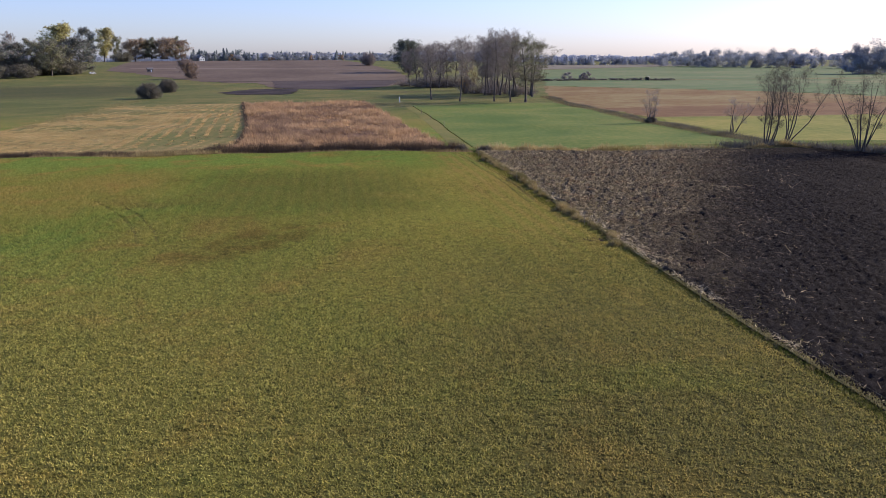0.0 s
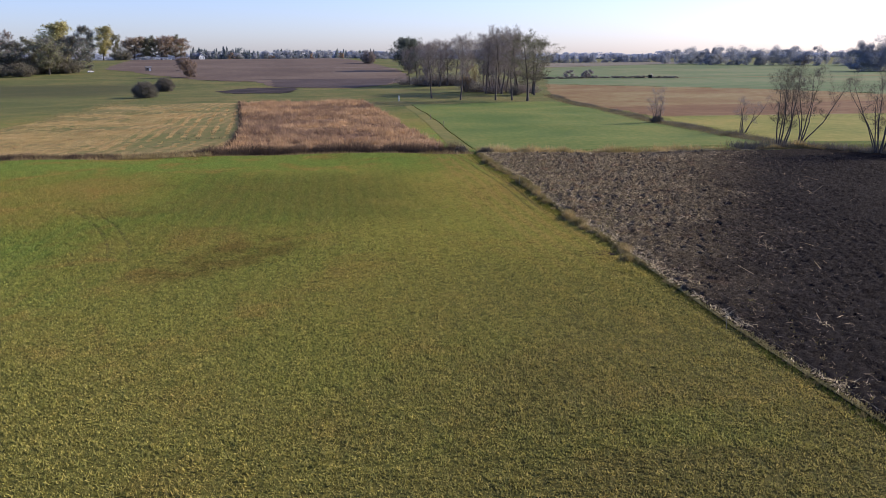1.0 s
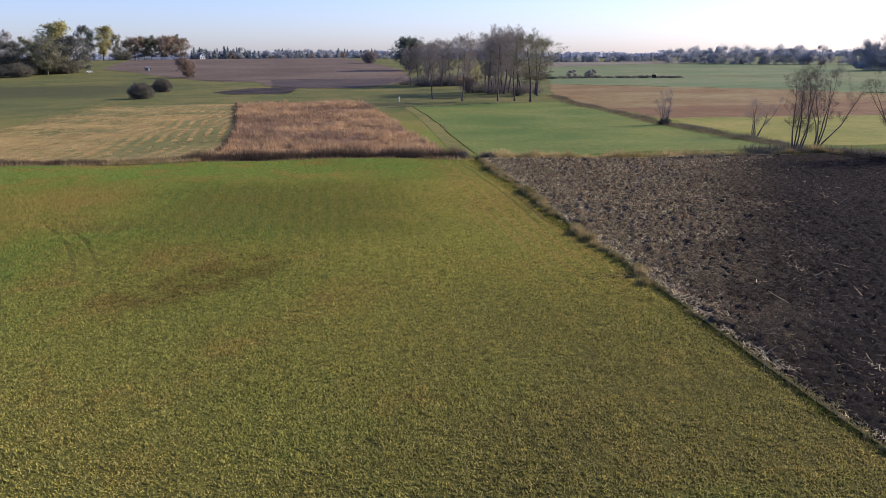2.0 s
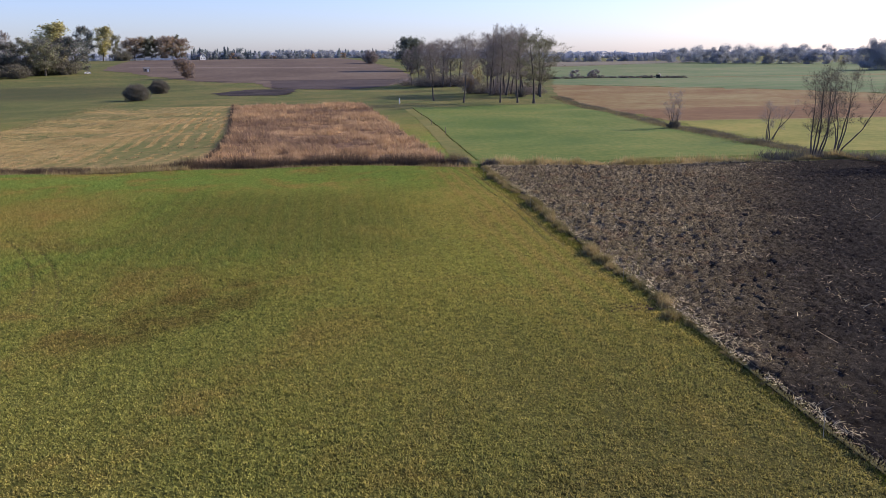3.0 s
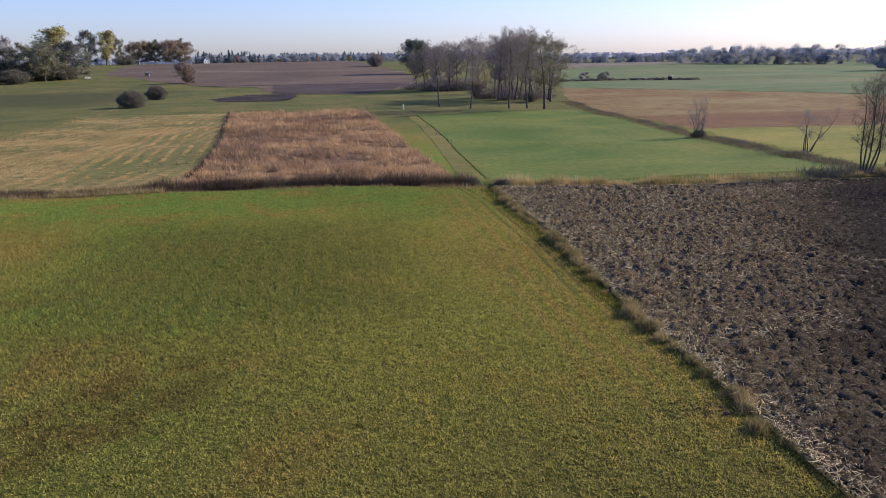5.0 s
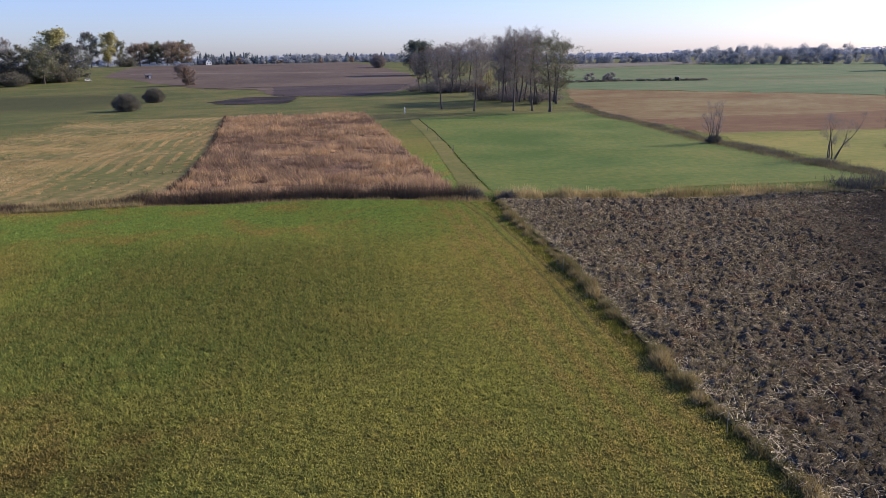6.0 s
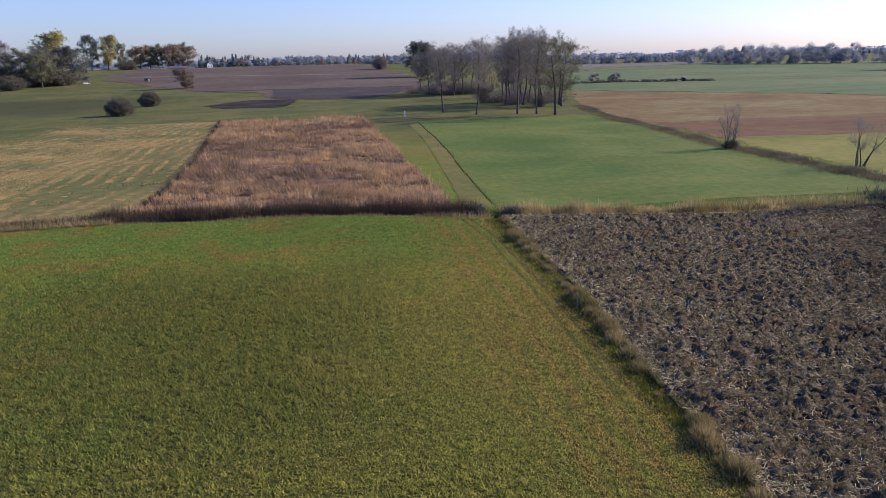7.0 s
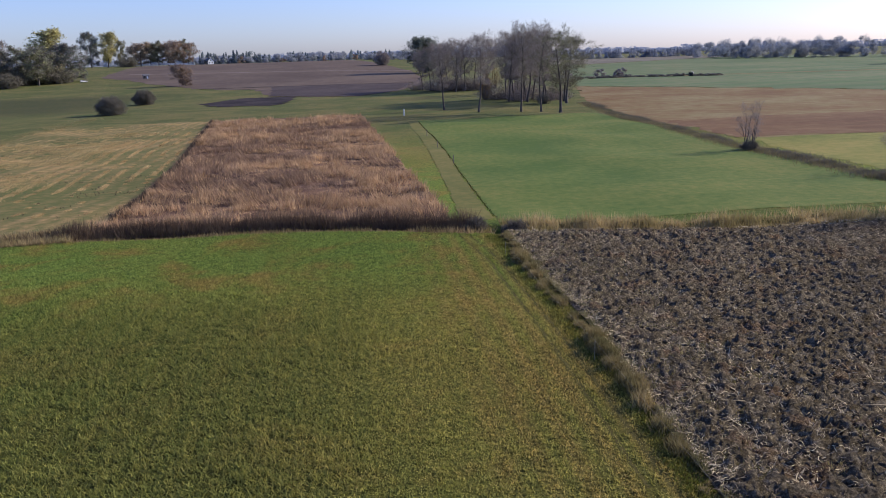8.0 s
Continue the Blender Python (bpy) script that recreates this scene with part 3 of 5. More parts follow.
def skeleton_of(rng, tall, spread, bare, radius, stems=1, fan=0.0, limbs=22, droop=0.0, bend=0.05, up=0.9, thin=0.03, lean=(0.0, 0.0), peak=0.55):
    """A tree's wood: trunk rows, branch rows, and points along its finest branches with their ways."""
    trunk, branch, tips = [], [], []

    def shoot(p, d, length, r, level, n=4):
        q = p
        for i in range(n):
            d = unit(d + rng.normal(0, 0.16, 3) + np.array([0, 0, 0.1 * up - droop]))
            e = q + d * length / n
            ra, rb = r * (1 - i / n * 0.75), r * (1 - (i + 1) / n * 0.75)
            branch.append((*q, *e, ra, rb))
            if level >= 2 or i >= n - 2:
                tips.append((*e, *d))
            if level < 3 and i > 0:
                for _ in range(2 if level == 1 else 1):
                    sd = unit(d * 0.75 + rng.normal(0, 0.62, 3) + np.array([0, 0, 0.25 * up]))
                    shoot(e, sd, length * rng.uniform(0.4, 0.62), rb * 0.7, level + 1, 3)
            q = e

    for s in range(stems):
        turn = 2 * np.pi * (s + rng.uniform(0, 0.6)) / stems
        d = unit(np.array([np.cos(turn) * fan + lean[0], np.sin(turn) * fan + lean[1], 1.0]))
        p = np.array([np.cos(turn), np.sin(turn), 0]) * (0.0 if stems == 1 else 0.35)
        hs = tall * (1 if s == 0 else rng.uniform(0.7, 1.0))
        n = 12
        pts = [p + np.array([0, 0, -0.2])]
        for i in range(n):
            d = unit(d + rng.normal(0, bend, 3) + np.array([0, 0, 0.06]))
            pts.append(pts[-1] + d * hs / n)
        rs = [radius * (1 if stems == 1 else 0.6) * (1 - 0.93 * (i / n) ** 0.9) for i in range(n + 1)]
        rs[0] *= 1.35
        for i in range(n):
            trunk.append((*pts[i], *pts[i + 1], rs[i], rs[i + 1]))
        tips.append((*pts[-1], *d))
        per = max(4, limbs // stems)
        for k in range(per):
            f = bare + (1 - bare) * (k + rng.uniform(0, 0.8)) / per
            f = min(f, 0.97)
            i = int(f * n)
            at = pts[i] + (pts[i + 1] - pts[i]) * (f * n - i)
            g = (f - bare) / (1 - bare)
            reach = spread * (0.4 + 0.8 * math.exp(-(((g - peak) / 0.38) ** 2)))
            a = k * 2.4 + rng.uniform(-0.5, 0.5)
            lift = 0.25 + 0.75 * g + rng.uniform(-0.1, 0.25)
            way = unit(np.array([math.cos(a), math.sin(a), lift * up]))
            shoot(at, way, reach * rng.uniform(0.75, 1.1), max(thin, rs[i] * 0.42), 1)
    return trunk, branch, np.array(tips)


def tree(name, seed, tall, spread, bare, radius, label, category, twigs=5, leaf=None, leaf_count=0, leaf_size=0.4, bark=None, twig=None, twig_len=0.8, twig_w=0.05, **more):
    """A tree at the origin: trunk, branches, twigs and, where it has them, leaves."""
    rng = np.random.default_rng(seed)
    trunk, branch, tips = skeleton_of(rng, tall, spread, bare, radius, **more)
    ob = tagged(new(name), label, category)
    part("trunk", tubes("trunk", trunk, bark or M_BARK, 7), ob)
    part("branchwork", tubes("branches", branch, bark or M_BARK, 3), ob)
    if twigs:
        k = np.repeat(np.arange(len(tips)), twigs)
        ways = tips[k, 3:] * 0.7 + rng.normal(0, 0.6, (len(k), 3))
        ways /= np.linalg.norm(ways, axis=1, keepdims=True)
        part("crown", slivers("twigs", tips[k, :3] + rng.normal(0, 0.12, (len(k), 3)), ways, rng.uniform(0.5, 1.2, len(k)) * twig_len, twig_w, twig or M_TWIG, rng), ob, "fine bare twigs")
    if leaf:
        k = rng.integers(0, len(tips), leaf_count)
        c = tips[k, :3] + rng.normal(0, leaf_size * 0.85, (leaf_count, 3))
        part("foliage", leaves("foliage", c, leaf_size, leaf, rng), ob, "autumn leaves")
    return ob


def stand(proto, x, y, turn=0.0, size=1.0, wide=None, label="", group=""):
    """A copy of a tree at a place; size and wide stretch it up and out."""
    w = size if wide is None else wide
    ob = copy_thing(proto, Matrix.Translation((x, y, float(height(x, y)) - 0.05)) @ Matrix.Rotation(radians(turn), 4, "Z") @ Matrix.Diagonal((w, w, size, 1)))
    return tagged(ob, label, "", group)


def drop_proto(ob):
    for o in [*ob.children_recursive, ob]:
        bpy.data.objects.remove(o)


def shrub(name, seed, tall, wide, label, material, stems=60, twigs=14, twig_w=0.07, leaf=None, leaf_count=0, leaf_size=0.3):
    """A round many-stemmed bush at the origin."""
    rng = np.random.default_rng(seed)
    segs, tips = [], []
    for s in range(stems):
        a, out = rng.uniform(0, 2 * np.pi), rng.uniform(0.1, 1.0) ** 0.6
        p = np.array([math.cos(a), math.sin(a), 0]) * wide * 0.12 * rng.uniform(0, 1)
        end = np.array([math.cos(a) * out * wide * 0.46, math.sin(a) * out * wide * 0.46, tall * (1.0 - 0.62 * out ** 2.2) * rng.uniform(0.72, 1.0)])
        n = 4
        q = p
        for i in range(n):
            f = (i + 1) / n
            e = p + (end - p) * np.array([f ** 0.85, f ** 0.85, f]) + rng.normal(0, 0.035 * wide, 3) * (f < 1)
            segs.append((*q, *e, 0.07 * (1 - i / n) + 0.015, 0.07 * (1 - f) + 0.012))
            for _ in range(2):
                w = unit(unit(e - q) + rng.normal(0, 0.6, 3))
                g = e + w * wide * rng.uniform(0.06, 0.13)
                if g[2] > 0.1:
                    segs.append((*e, *g, 0.025, 0.01))
                    tips.append((*g, *w))
            tips.append((*e, *unit(e - q)))
            q = e
    tips = np.array(tips)
    ob = tagged(new(name), label, "bush")
    part("stemwork", tubes("stems", segs, M_BARK, 3), ob)
    k = np.repeat(np.arange(len(tips)), twigs)
    ways = tips[k, 3:] * 0.6 + rng.normal(0, 0.65, (len(k), 3))
    ways /= np.linalg.norm(ways, axis=1, keepdims=True)
    root = tips[k, :3] + rng.normal(0, 0.03 * wide, (len(k), 3))
    root[:, 2] = np.abs(root[:, 2])
    part("crown", slivers("twigs", root, ways, rng.uniform(0.4, 1.0, len(k)) * wide * 0.1, twig_w, material, rng), ob)
    if leaf:
        k = rng.integers(0, len(tips), leaf_count)
        part("foliage", leaves("foliage", np.abs(tips[k, :3] * np.array([0, 0, 1])) + tips[k, :3] * np.array([1, 1, 0]) + rng.normal(0, 0.05 * wide, (leaf_count, 3)), leaf_size, leaf, rng), ob)
    return ob


def sward(name, xy, tall, width, material, label, category, rng, lean=0.35, wind=(0, 0), lift=0.0):
    """Standing blades, reeds or dry stalks on the ground: ONE object that nobody could count."""
    n = len(xy)
    root = np.concatenate([xy, (height(xy[:, 0], xy[:, 1]) + lift)[:, None]], 1)
    ways = np.concatenate([rng.normal(0, lean, (n, 2)) + np.asarray(wind), np.ones((n, 1))], 1)
    ways /= np.linalg.norm(ways, axis=1, keepdims=True)
    ob = new(name, slivers(name, root, ways, tall, width, material, rng))
    return tagged(ob, label, category, kind="stuff")


# ---- far woods and tree lines ----


t = (1 + 5 ** 0.5) / 2
ico_v = np.array([(-1, t, 0), (1, t, 0), (-1, -t, 0), (1, -t, 0), (0, -1, t), (0, 1, t), (0, -1, -t), (0, 1, -t), (t, 0, -1), (t, 0, 1), (-t, 0, -1), (-t, 0, 1)]) / 1.9
ico_f = np.array([(0, 11, 5), (0, 5, 1), (0, 1, 7), (0, 7, 10), (0, 10, 11), (1, 5, 9), (5, 11, 4), (11, 10, 2), (10, 7, 6), (7, 1, 8), (3, 9, 4), (3, 4, 2), (3, 2, 6), (3, 6, 8), (3, 8, 9), (4, 9, 5), (2, 4, 11), (6, 2, 10), (8, 6, 7), (9, 8, 1)])


def far_wood(name, spots, tall, wide, material, label, seed, count=170, leaf_size=1.6, pointed=0.0):
    """A distant stand of trees, too far to count: uneven crowns of loose clumps, tilted mostly upwards to even out
    their light.
    """
    rng = np.random.default_rng(seed)
    out, ways = [], []
    for x, y in spots:
        h, w = tall * rng.uniform(0.65, 1.15), wide * rng.uniform(0.7, 1.25)
        z = float(height(x, y))
        if rng.uniform() < pointed:
            f, a = rng.uniform(0.02, 1, count), rng.uniform(0, 2 * np.pi, count)
            r = rng.uniform(0, 1, count) ** 0.5 * w / 2 * ((1 - f) * 0.9 + 0.04) * (1 + 0.3 * np.sin(f * 40))
            out.append(np.stack([x + r * np.cos(a), y + r * np.sin(a), z + f * h], -1))
            ways.append(np.stack([np.cos(a), np.sin(a), f * 0 + 0.4], -1))
            continue
        lobes = 9
        g = rng.uniform(0.06, 0.86, lobes)
        a = rng.uniform(0, 2 * np.pi, lobes)
        r = np.sqrt(rng.uniform(0, 1, lobes)) * w * 0.36 * np.sqrt(np.clip(1.1 - (2 * g - 0.9) ** 2, 0.1, 1))
        mid = np.stack([r * np.cos(a), r * np.sin(a), g * h], -1)
        pick = rng.integers(0, lobes, count)
        way = rng.normal(size=(count, 3))
        way /= np.linalg.norm(way, axis=1, keepdims=True)
        size = np.stack([np.full(lobes, w * 0.23), np.full(lobes, w * 0.23), np.full(lobes, h * 0.17)], -1) * rng.uniform(0.6, 1.2, (lobes, 1))
        p = mid[pick] + way * size[pick] * rng.uniform(0, 1, (count, 1)) ** 0.4
        p[:, 2] = np.clip(p[:, 2], 0.02 * h, None)
        out.append(p + np.array([x, y, z]))
        ways.append(way)
    c, out_way = np.concatenate(out), np.concatenate(ways)
    n = len(c)
    nrm = out_way * 0.4 + np.array([0, -0.3, 0.8]) + rng.normal(0, 0.25, (n, 3))
    u = np.cross(nrm, rng.normal(size=(n, 3)))
    u /= np.linalg.norm(u, axis=1, keepdims=True) + 1e-9
    v = np.cross(nrm, u)
    v /= np.linalg.norm(v, axis=1, keepdims=True) + 1e-9
    k = leaf_size * rng.uniform(0.4, 0.8, (n, 3, 1))
    turn = np.array([0.0, 2.1, 4.2])[None, :, None]
    tri = c[:, None] + k * (u[:, None] * np.cos(turn) + v[:, None] * np.sin(turn))
    return tagged(new(name, mesh_from(name, tri.reshape(-1, 3), np.arange(3 * n).reshape(-1, 3), material)), label, "trees", kind="stuff")


def along(points, spacing, rng, scatter):
    p = np.array(points, float)
    d = np.concatenate([[0], np.cumsum(np.hypot(*np.diff(p, axis=0).T))])
    s = np.arange(0, d[-1], spacing)
    xy = np.stack([np.interp(s, d, p[:, 0]), np.interp(s, d, p[:, 1])], -1)
    return xy + rng.normal(0, scatter, xy.shape)


rw = np.random.default_rng(5)
far_wood("conifer_tree_line", along([(-150, 960), (-95, 975)], 1.1, rw, 9), 12.5, 8, M_NEEDLE, "dark conifers along the hill's skyline", 11, 420, 0.9, 0.7)
far_wood("conifer_tree_line", along([(-95, 975), (-20, 985), (60, 960)], 2.4, rw, 11), 10, 7, M_NEEDLE, "thinner row of dark conifers along the hill's skyline", 10, 420, 0.9, 0.55)
far_wood("mixed_tree_line", along([(-155, 950), (-40, 960), (90, 880)], 4.5, rw, 9), 9.0, 11, M_FARWOOD, "haze-grey leafless trees on the hill's skyline", 12, 600, 0.9)
far_wood("round_tree_line", along([(-70, 1180), (-40, 1190), (-22, 1180)], 4, rw, 5), 13, 14, M_FARWOOD, "haze-grey round-topped trees behind the hill's skyline", 9, 600, 1.0)
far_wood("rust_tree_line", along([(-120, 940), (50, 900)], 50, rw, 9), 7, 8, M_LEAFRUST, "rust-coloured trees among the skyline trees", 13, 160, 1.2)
far_wood("far_ridge_wood", along([(-900, 2350), (200, 2500), (900, 2450), (1900, 1900)], 9, rw, 25), 21, 70, M_RIDGE, "haze-blue wooded ridge at the horizon", 14, 160, 6.0)
far_wood("far_hill_wood", along([(235, 2150), (330, 2200), (400, 2200), (480, 2150)], 4, rw, 20), 30, 50, M_RIDGE, "haze-blue wooded hill before the ridge", 8, 260, 5.0)
far_wood("far_field_wood", along([(262, 1150), (420, 1100), (520, 1000)], 3.6, rw, 8), 11, 11, M_FARWOOD, "haze-grey line of bare and conifer trees beyond the fields", 15, 600, 1.0, 0.5)
far_wood("grey_wood", along([(395, 880), (425, 780), (470, 730)], 4.0, rw, 11), 19, 15, M_FARWOOD, "haze-grey leafless wood beyond the green crop", 16, 2600, 0.6, 0.05)
far_wood("low_grey_wood", along([(462, 740), (520, 690), (600, 690)], 4.5, rw, 9), 14, 14, M_FARWOOD, "lower haze-grey wood with a few spruces beyond the green crop", 7, 2400, 0.6, 0.25)
far_wood("tall_edge_wood", along([(376, 536), (440, 528), (520, 520)], 4.5, rw, 3), 25, 17, M_FARWOOD, "tall haze-grey leafless trees at the wood's edge", 17, 2400, 0.8)
far_wood("field_island_scrub", along([(112, 452), (150, 459), (170, 452), (198, 440)], 1.6, rw, 1.6), 1.5, 5, M_TWIGGREY, "grey scrub on an uncultivated patch between far fields", 18, 300, 0.45)
far_wood("corner_bushes", [(144, 468), (152, 462), (155, 464), (116, 448), (121, 452)], 6.0, 7, M_TWIG, "bare bushes at the field corner", 19, 900, 0.45)

# ---- the grove of alders ----
alders = [tree("alder_tree", 21 + i, 20, 3.6, b, 0.27, "tall leafless alder with a dark slender trunk", "tree", twigs=5, twig_len=0.9, twig_w=0.028, twig=M_TWIG, limbs=n, bend=0.05, up=1.0, thin=0.022,
               peak=0.62, leaf=M_LEAFGREEN, leaf_count=900, leaf_size=0.2)
          for i, (b, n) in enumerate(((0.34, 32), (0.4, 30), (0.3, 34)))]
leafy = [tree("alder_tree", 31 + i, 20, 5.0, 0.26, 0.34, "alder with thin olive foliage in a broad crown", "tree", twigs=4, twig_len=0.9, twig_w=0.03, twig=M_TWIGDARK, leaf=M_LEAFGREEN, leaf_count=4200, leaf_size=0.26, limbs=28, up=0.8, thin=0.022)
         for i in range(2)]
FRONT = [(34.0, 258.0, 0.78, 0), (41.4, 246.0, 0.86, 1), (51.6, 242.0, 0.97, 2), (56.4, 240.4, 0.95, 0)]
for x, y, k, i in FRONT:
    stand(alders[i], x, y, x * 37, k, 1.0, group="grove of alders")
stand(leafy[0], 59.4, 233.2, 200, 0.86, 1.1, group="grove of alders")
BACK = [(57.5, 287, 1.2), (62, 281, 1.22), (66, 277, 1.18), (61, 295, 1.2), (69, 286, 1.16), (72, 276, 1.12), (66.5, 294, 1.2), (70.5, 268, 1.05),
        (53, 372, 1.2), (56.5, 381, 1.18), (60, 371, 1.22), (63.5, 366, 1.2), (47, 384, 1.12), (50, 376, 1.08), (43, 380, 1.05), (66, 330, 1.1), (70, 340, 1.12), (59, 300, 1.1), (64, 302, 1.15), (63, 287, 1.1),
        (46, 368, 1.0), (51, 362, 1.05), (55, 366, 1.1), (40, 386, 0.95), (49, 388, 1.0), (66, 376, 1.1)]
for i, (x, y, k) in enumerate(BACK):
    stand((leafy[1] if i in (4, 5, 7) else alders[i % 3]), x, y, i * 71, k * 0.77, k * 1.05, group="grove of alders")
oak = tree("oak_tree", 41, 20, 6.4, 0.04, 0.5, "dark oak still in full leaf behind the alders", "tree", twigs=2, leaf=M_LEAFDARK, leaf_count=15000, leaf_size=0.75, limbs=44, up=0.6)
stand(oak, 58.7, 570, 30, 0.98, 1.3)
thicket = shrub("thorn_thicket", 51, 5.0, 11, "dark leafless undergrowth below the alders", M_TWIG, 46, 6, 0.055)
for x, y, s in ((60, 285, 0.85), (68, 282, 0.75), (74, 285, 0.6), (44, 378, 1.2), (53, 376, 1.3), (62, 374, 1.2), (38, 390, 1.0), (56, 300, 1.2), (64, 300, 1.3), (71, 292, 1.1), (49, 372, 1.5), (58, 372, 1.5)):
    stand(thicket, x, y, x * 11, s * 0.75, s * 1.1, group="undergrowth of the grove")
rusty = shrub("rust_leaved_shrub", 52, 9, 7, "slender shrub with rust-orange autumn leaves in the grove", M_TWIG, 40, 8, 0.08, M_LEAFORANGE, 1100, 0.45)
stand(rusty, 52.5, 300, 0, 1.0, 0.7)
pale = shrub("birch_clump", 53, 13, 9, "clump of pale-stemmed young birches", M_BANKGRASS, 26, 5, 0.09)
stand(pale, 70, 380, 0, 1.0)
brush = shrub("brushwood", 54, 5, 9, "low brown brushwood between the alder trunks", M_TWIGGREY, 50, 10, 0.08)
for x, y, s in ((64, 268, 0.6), (66, 310, 1.0)):
    stand(brush, x, y, x * 7, s, s * 0.9, group="undergrowth of the grove")

# ---- bushes and trees about the meadows ----
willow = shrub("willow_bush", 61, 6.4, 9.2, "dense round grey willow bush in the meadow", M_TWIGGREY, 150, 22, 0.07, M_LEAFDARK, 3500, 0.25)
stand(willow, -62, 292, 15, 0.8, 0.9, group="willow bushes")
stand(willow, -66.3, 349, 120, 0.8, 0.84, group="willow bushes")
lone = tree("field_maple", 62, 14, 4.4, 0.04, 0.34, "half-bare tree with rust and yellow leaves beside the harrowed field", "tree", twigs=5, leaf=M_LEAFRUST, leaf_count=3600, leaf_size=0.55, twig_len=1.3, twig_w=0.09, limbs=34, up=0.8)
stand(lone, -80.8, 502, 0, 0.72, 1.1)

crown_green = tree("broadleaf_tree", 71, 20, 6.2, 0.14, 0.4, "broad tree with thinning grey-green foliage at the wood's edge", "tree", twigs=3, leaf=M_LEAFGREEN, leaf_count=5200, leaf_size=0.75, twig_len=1.5, twig_w=0.18, limbs=19, up=0.75)
crown_dark = tree("broadleaf_tree", 72, 20, 6.4, 0.1, 0.4, "broad dark tree at the wood's edge", "tree", twigs=3, leaf=M_LEAFDARK, leaf_count=4200, leaf_size=0.75, twig_len=1.5, twig_w=0.18, limbs=20, up=0.7)
crown_yellow = tree("aspen_tree", 73, 22, 4.6, 0.16, 0.36, "tall aspen in bright yellow-green autumn leaf", "tree", twigs=2, leaf=M_LEAFYELLOW, leaf_count=5600, leaf_size=0.8, twig_len=1.3, twig_w=0.12, limbs=20, up=0.95)
crown_rust = tree("broadleaf_tree", 74, 18, 6.6, 0.12, 0.36, "tree with thin russet leaves on the hill", "tree", twigs=3, leaf=M_LEAFRUST, leaf_count=2600, leaf_size=0.8, twig_len=1.6, twig_w=0.16, limbs=19, up=0.75)
for proto, x, y, s, w in ((crown_dark, -202, 558, 0.9, 1.45), (crown_green, -193, 569, 0.93, 1.4), (crown_green, -178, 557, 0.92, 1.25), (crown_dark, -168, 586, 1.0, 1.5),
                          (crown_dark, -180, 600, 1.02, 1.25), (crown_dark, -210, 546, 1.0, 1.5), (crown_green, -222, 562, 1.0, 1.5), (crown_dark, -188, 588, 0.95, 1.2),
                          (crown_dark, -244, 881, 1.45, 1.4), (crown_green, -219, 889, 1.15, 0.95), (crown_dark, -236, 560, 1.0, 1.5)):
    stand(proto, x, y, x * 13 + y, s, w, group="wood beside the meadow")
stand(crown_yellow, -187, 607, 10, 1.33, 2.1, "tall aspens turning yellow-green above the wood", "yellow aspens")
stand(crown_yellow, -227, 877, 50, 1.36, 1.75, "tall aspen in full yellow leaf on the hill", "yellow aspens")
for i, (x, y, s) in enumerate(((-202, 903, 1.05), (-187, 911, 1.0), (-170, 909, 1.1), (-157, 917, 1.02), (-195, 915, 0.95), (-178, 920, 1.0), (-208, 905, 0.9), (-164, 925, 1.05))):
    stand((crown_rust, crown_green, crown_rust)[i % 3], x, y, i * 55, s, 1.4, group="copse on the hill")
bare_far = tree("bare_tree", 75, 22, 4.5, 0.3, 0.3, "tall bare tree above the wood", "tree", twigs=4, twig_len=1.4, twig_w=0.12, limbs=20)
stand(bare_far, -247, 680, 0, 1.1, 1.2)
pale_willow = shrub("pale_willow", 76, 11, 8, "small pale yellow-green willow before the wood", M_BANKGRASS, 60, 14, 0.16, M_LEAFYELLOW, 900, 0.5)
stand(pale_willow, -178, 580, 0, 1.0)
hedge_bush = shrub("hedge_bush", 77, 8, 15, "broad olive-grey bush before the wood", M_TWIGGREY, 50, 12, 0.22, M_LEAFGREEN, 2600, 0.5)
hazy_bush = shrub("round_bush", 78, 9, 12, "lone round leafless bush at the field's end", M_TWIG, 70, 12, 0.2)
stand(hazy_bush, 36, 692, 40, 1.15, 1.1)
for x, y, s in ((-187, 533, 1.0), (-200, 528, 0.9), (-212, 530, 1.0), (-205, 861, 1.2), (-172, 572, 1.3), (-182, 570, 1.4), (-192, 562, 1.4), (-203, 556, 1.5), (-216, 552, 1.4), (-228, 556, 1.5)):
    stand(hedge_bush, x, y, x * 3, s, s * 1.1, group="low bushes")

# ---- alders along the end of the ploughed field ----
alder_look = dict(twig=M_TWIGDARK, twigs=2, twig_len=0.5, twig_w=0.02, thin=0.015, leaf=M_LEAFDARK, leaf_size=0.12)
multi = tree("alder_clump", 81, 12.6, 1.75, 0.3, 0.22, "several slender leafless alder stems from one root", "tree", stems=5, fan=0.1, limbs=70, bend=0.075, up=1.3, lean=(0.1, 0), leaf_count=1100, **alder_look)
lean_t = tree("alder_clump", 82, 10.8, 1.5, 0.4, 0.2, "leaning leafless alder stems forking near the ground", "tree", stems=5, fan=0.2, limbs=45, bend=0.085, up=1.2, lean=(0.28, 0), leaf_count=500, **alder_look)
broom = tree("alder_clump", 83, 12, 1.6, 0.3, 0.17, "dense broom of upright leafless alder stems", "tree", stems=9, fan=0.32, limbs=54, bend=0.07, up=1.1, leaf_count=300, **alder_look)
small_w = tree("pollard_willow", 84, 6.2, 1.1, 0.25, 0.14, "small leafless willow with upswept shoots in the hedge", "tree", twigs=2, twig_len=0.5, twig_w=0.018, stems=6, fan=0.24, limbs=30, bend=0.08, thin=0.011, lean=(0.12, 0))
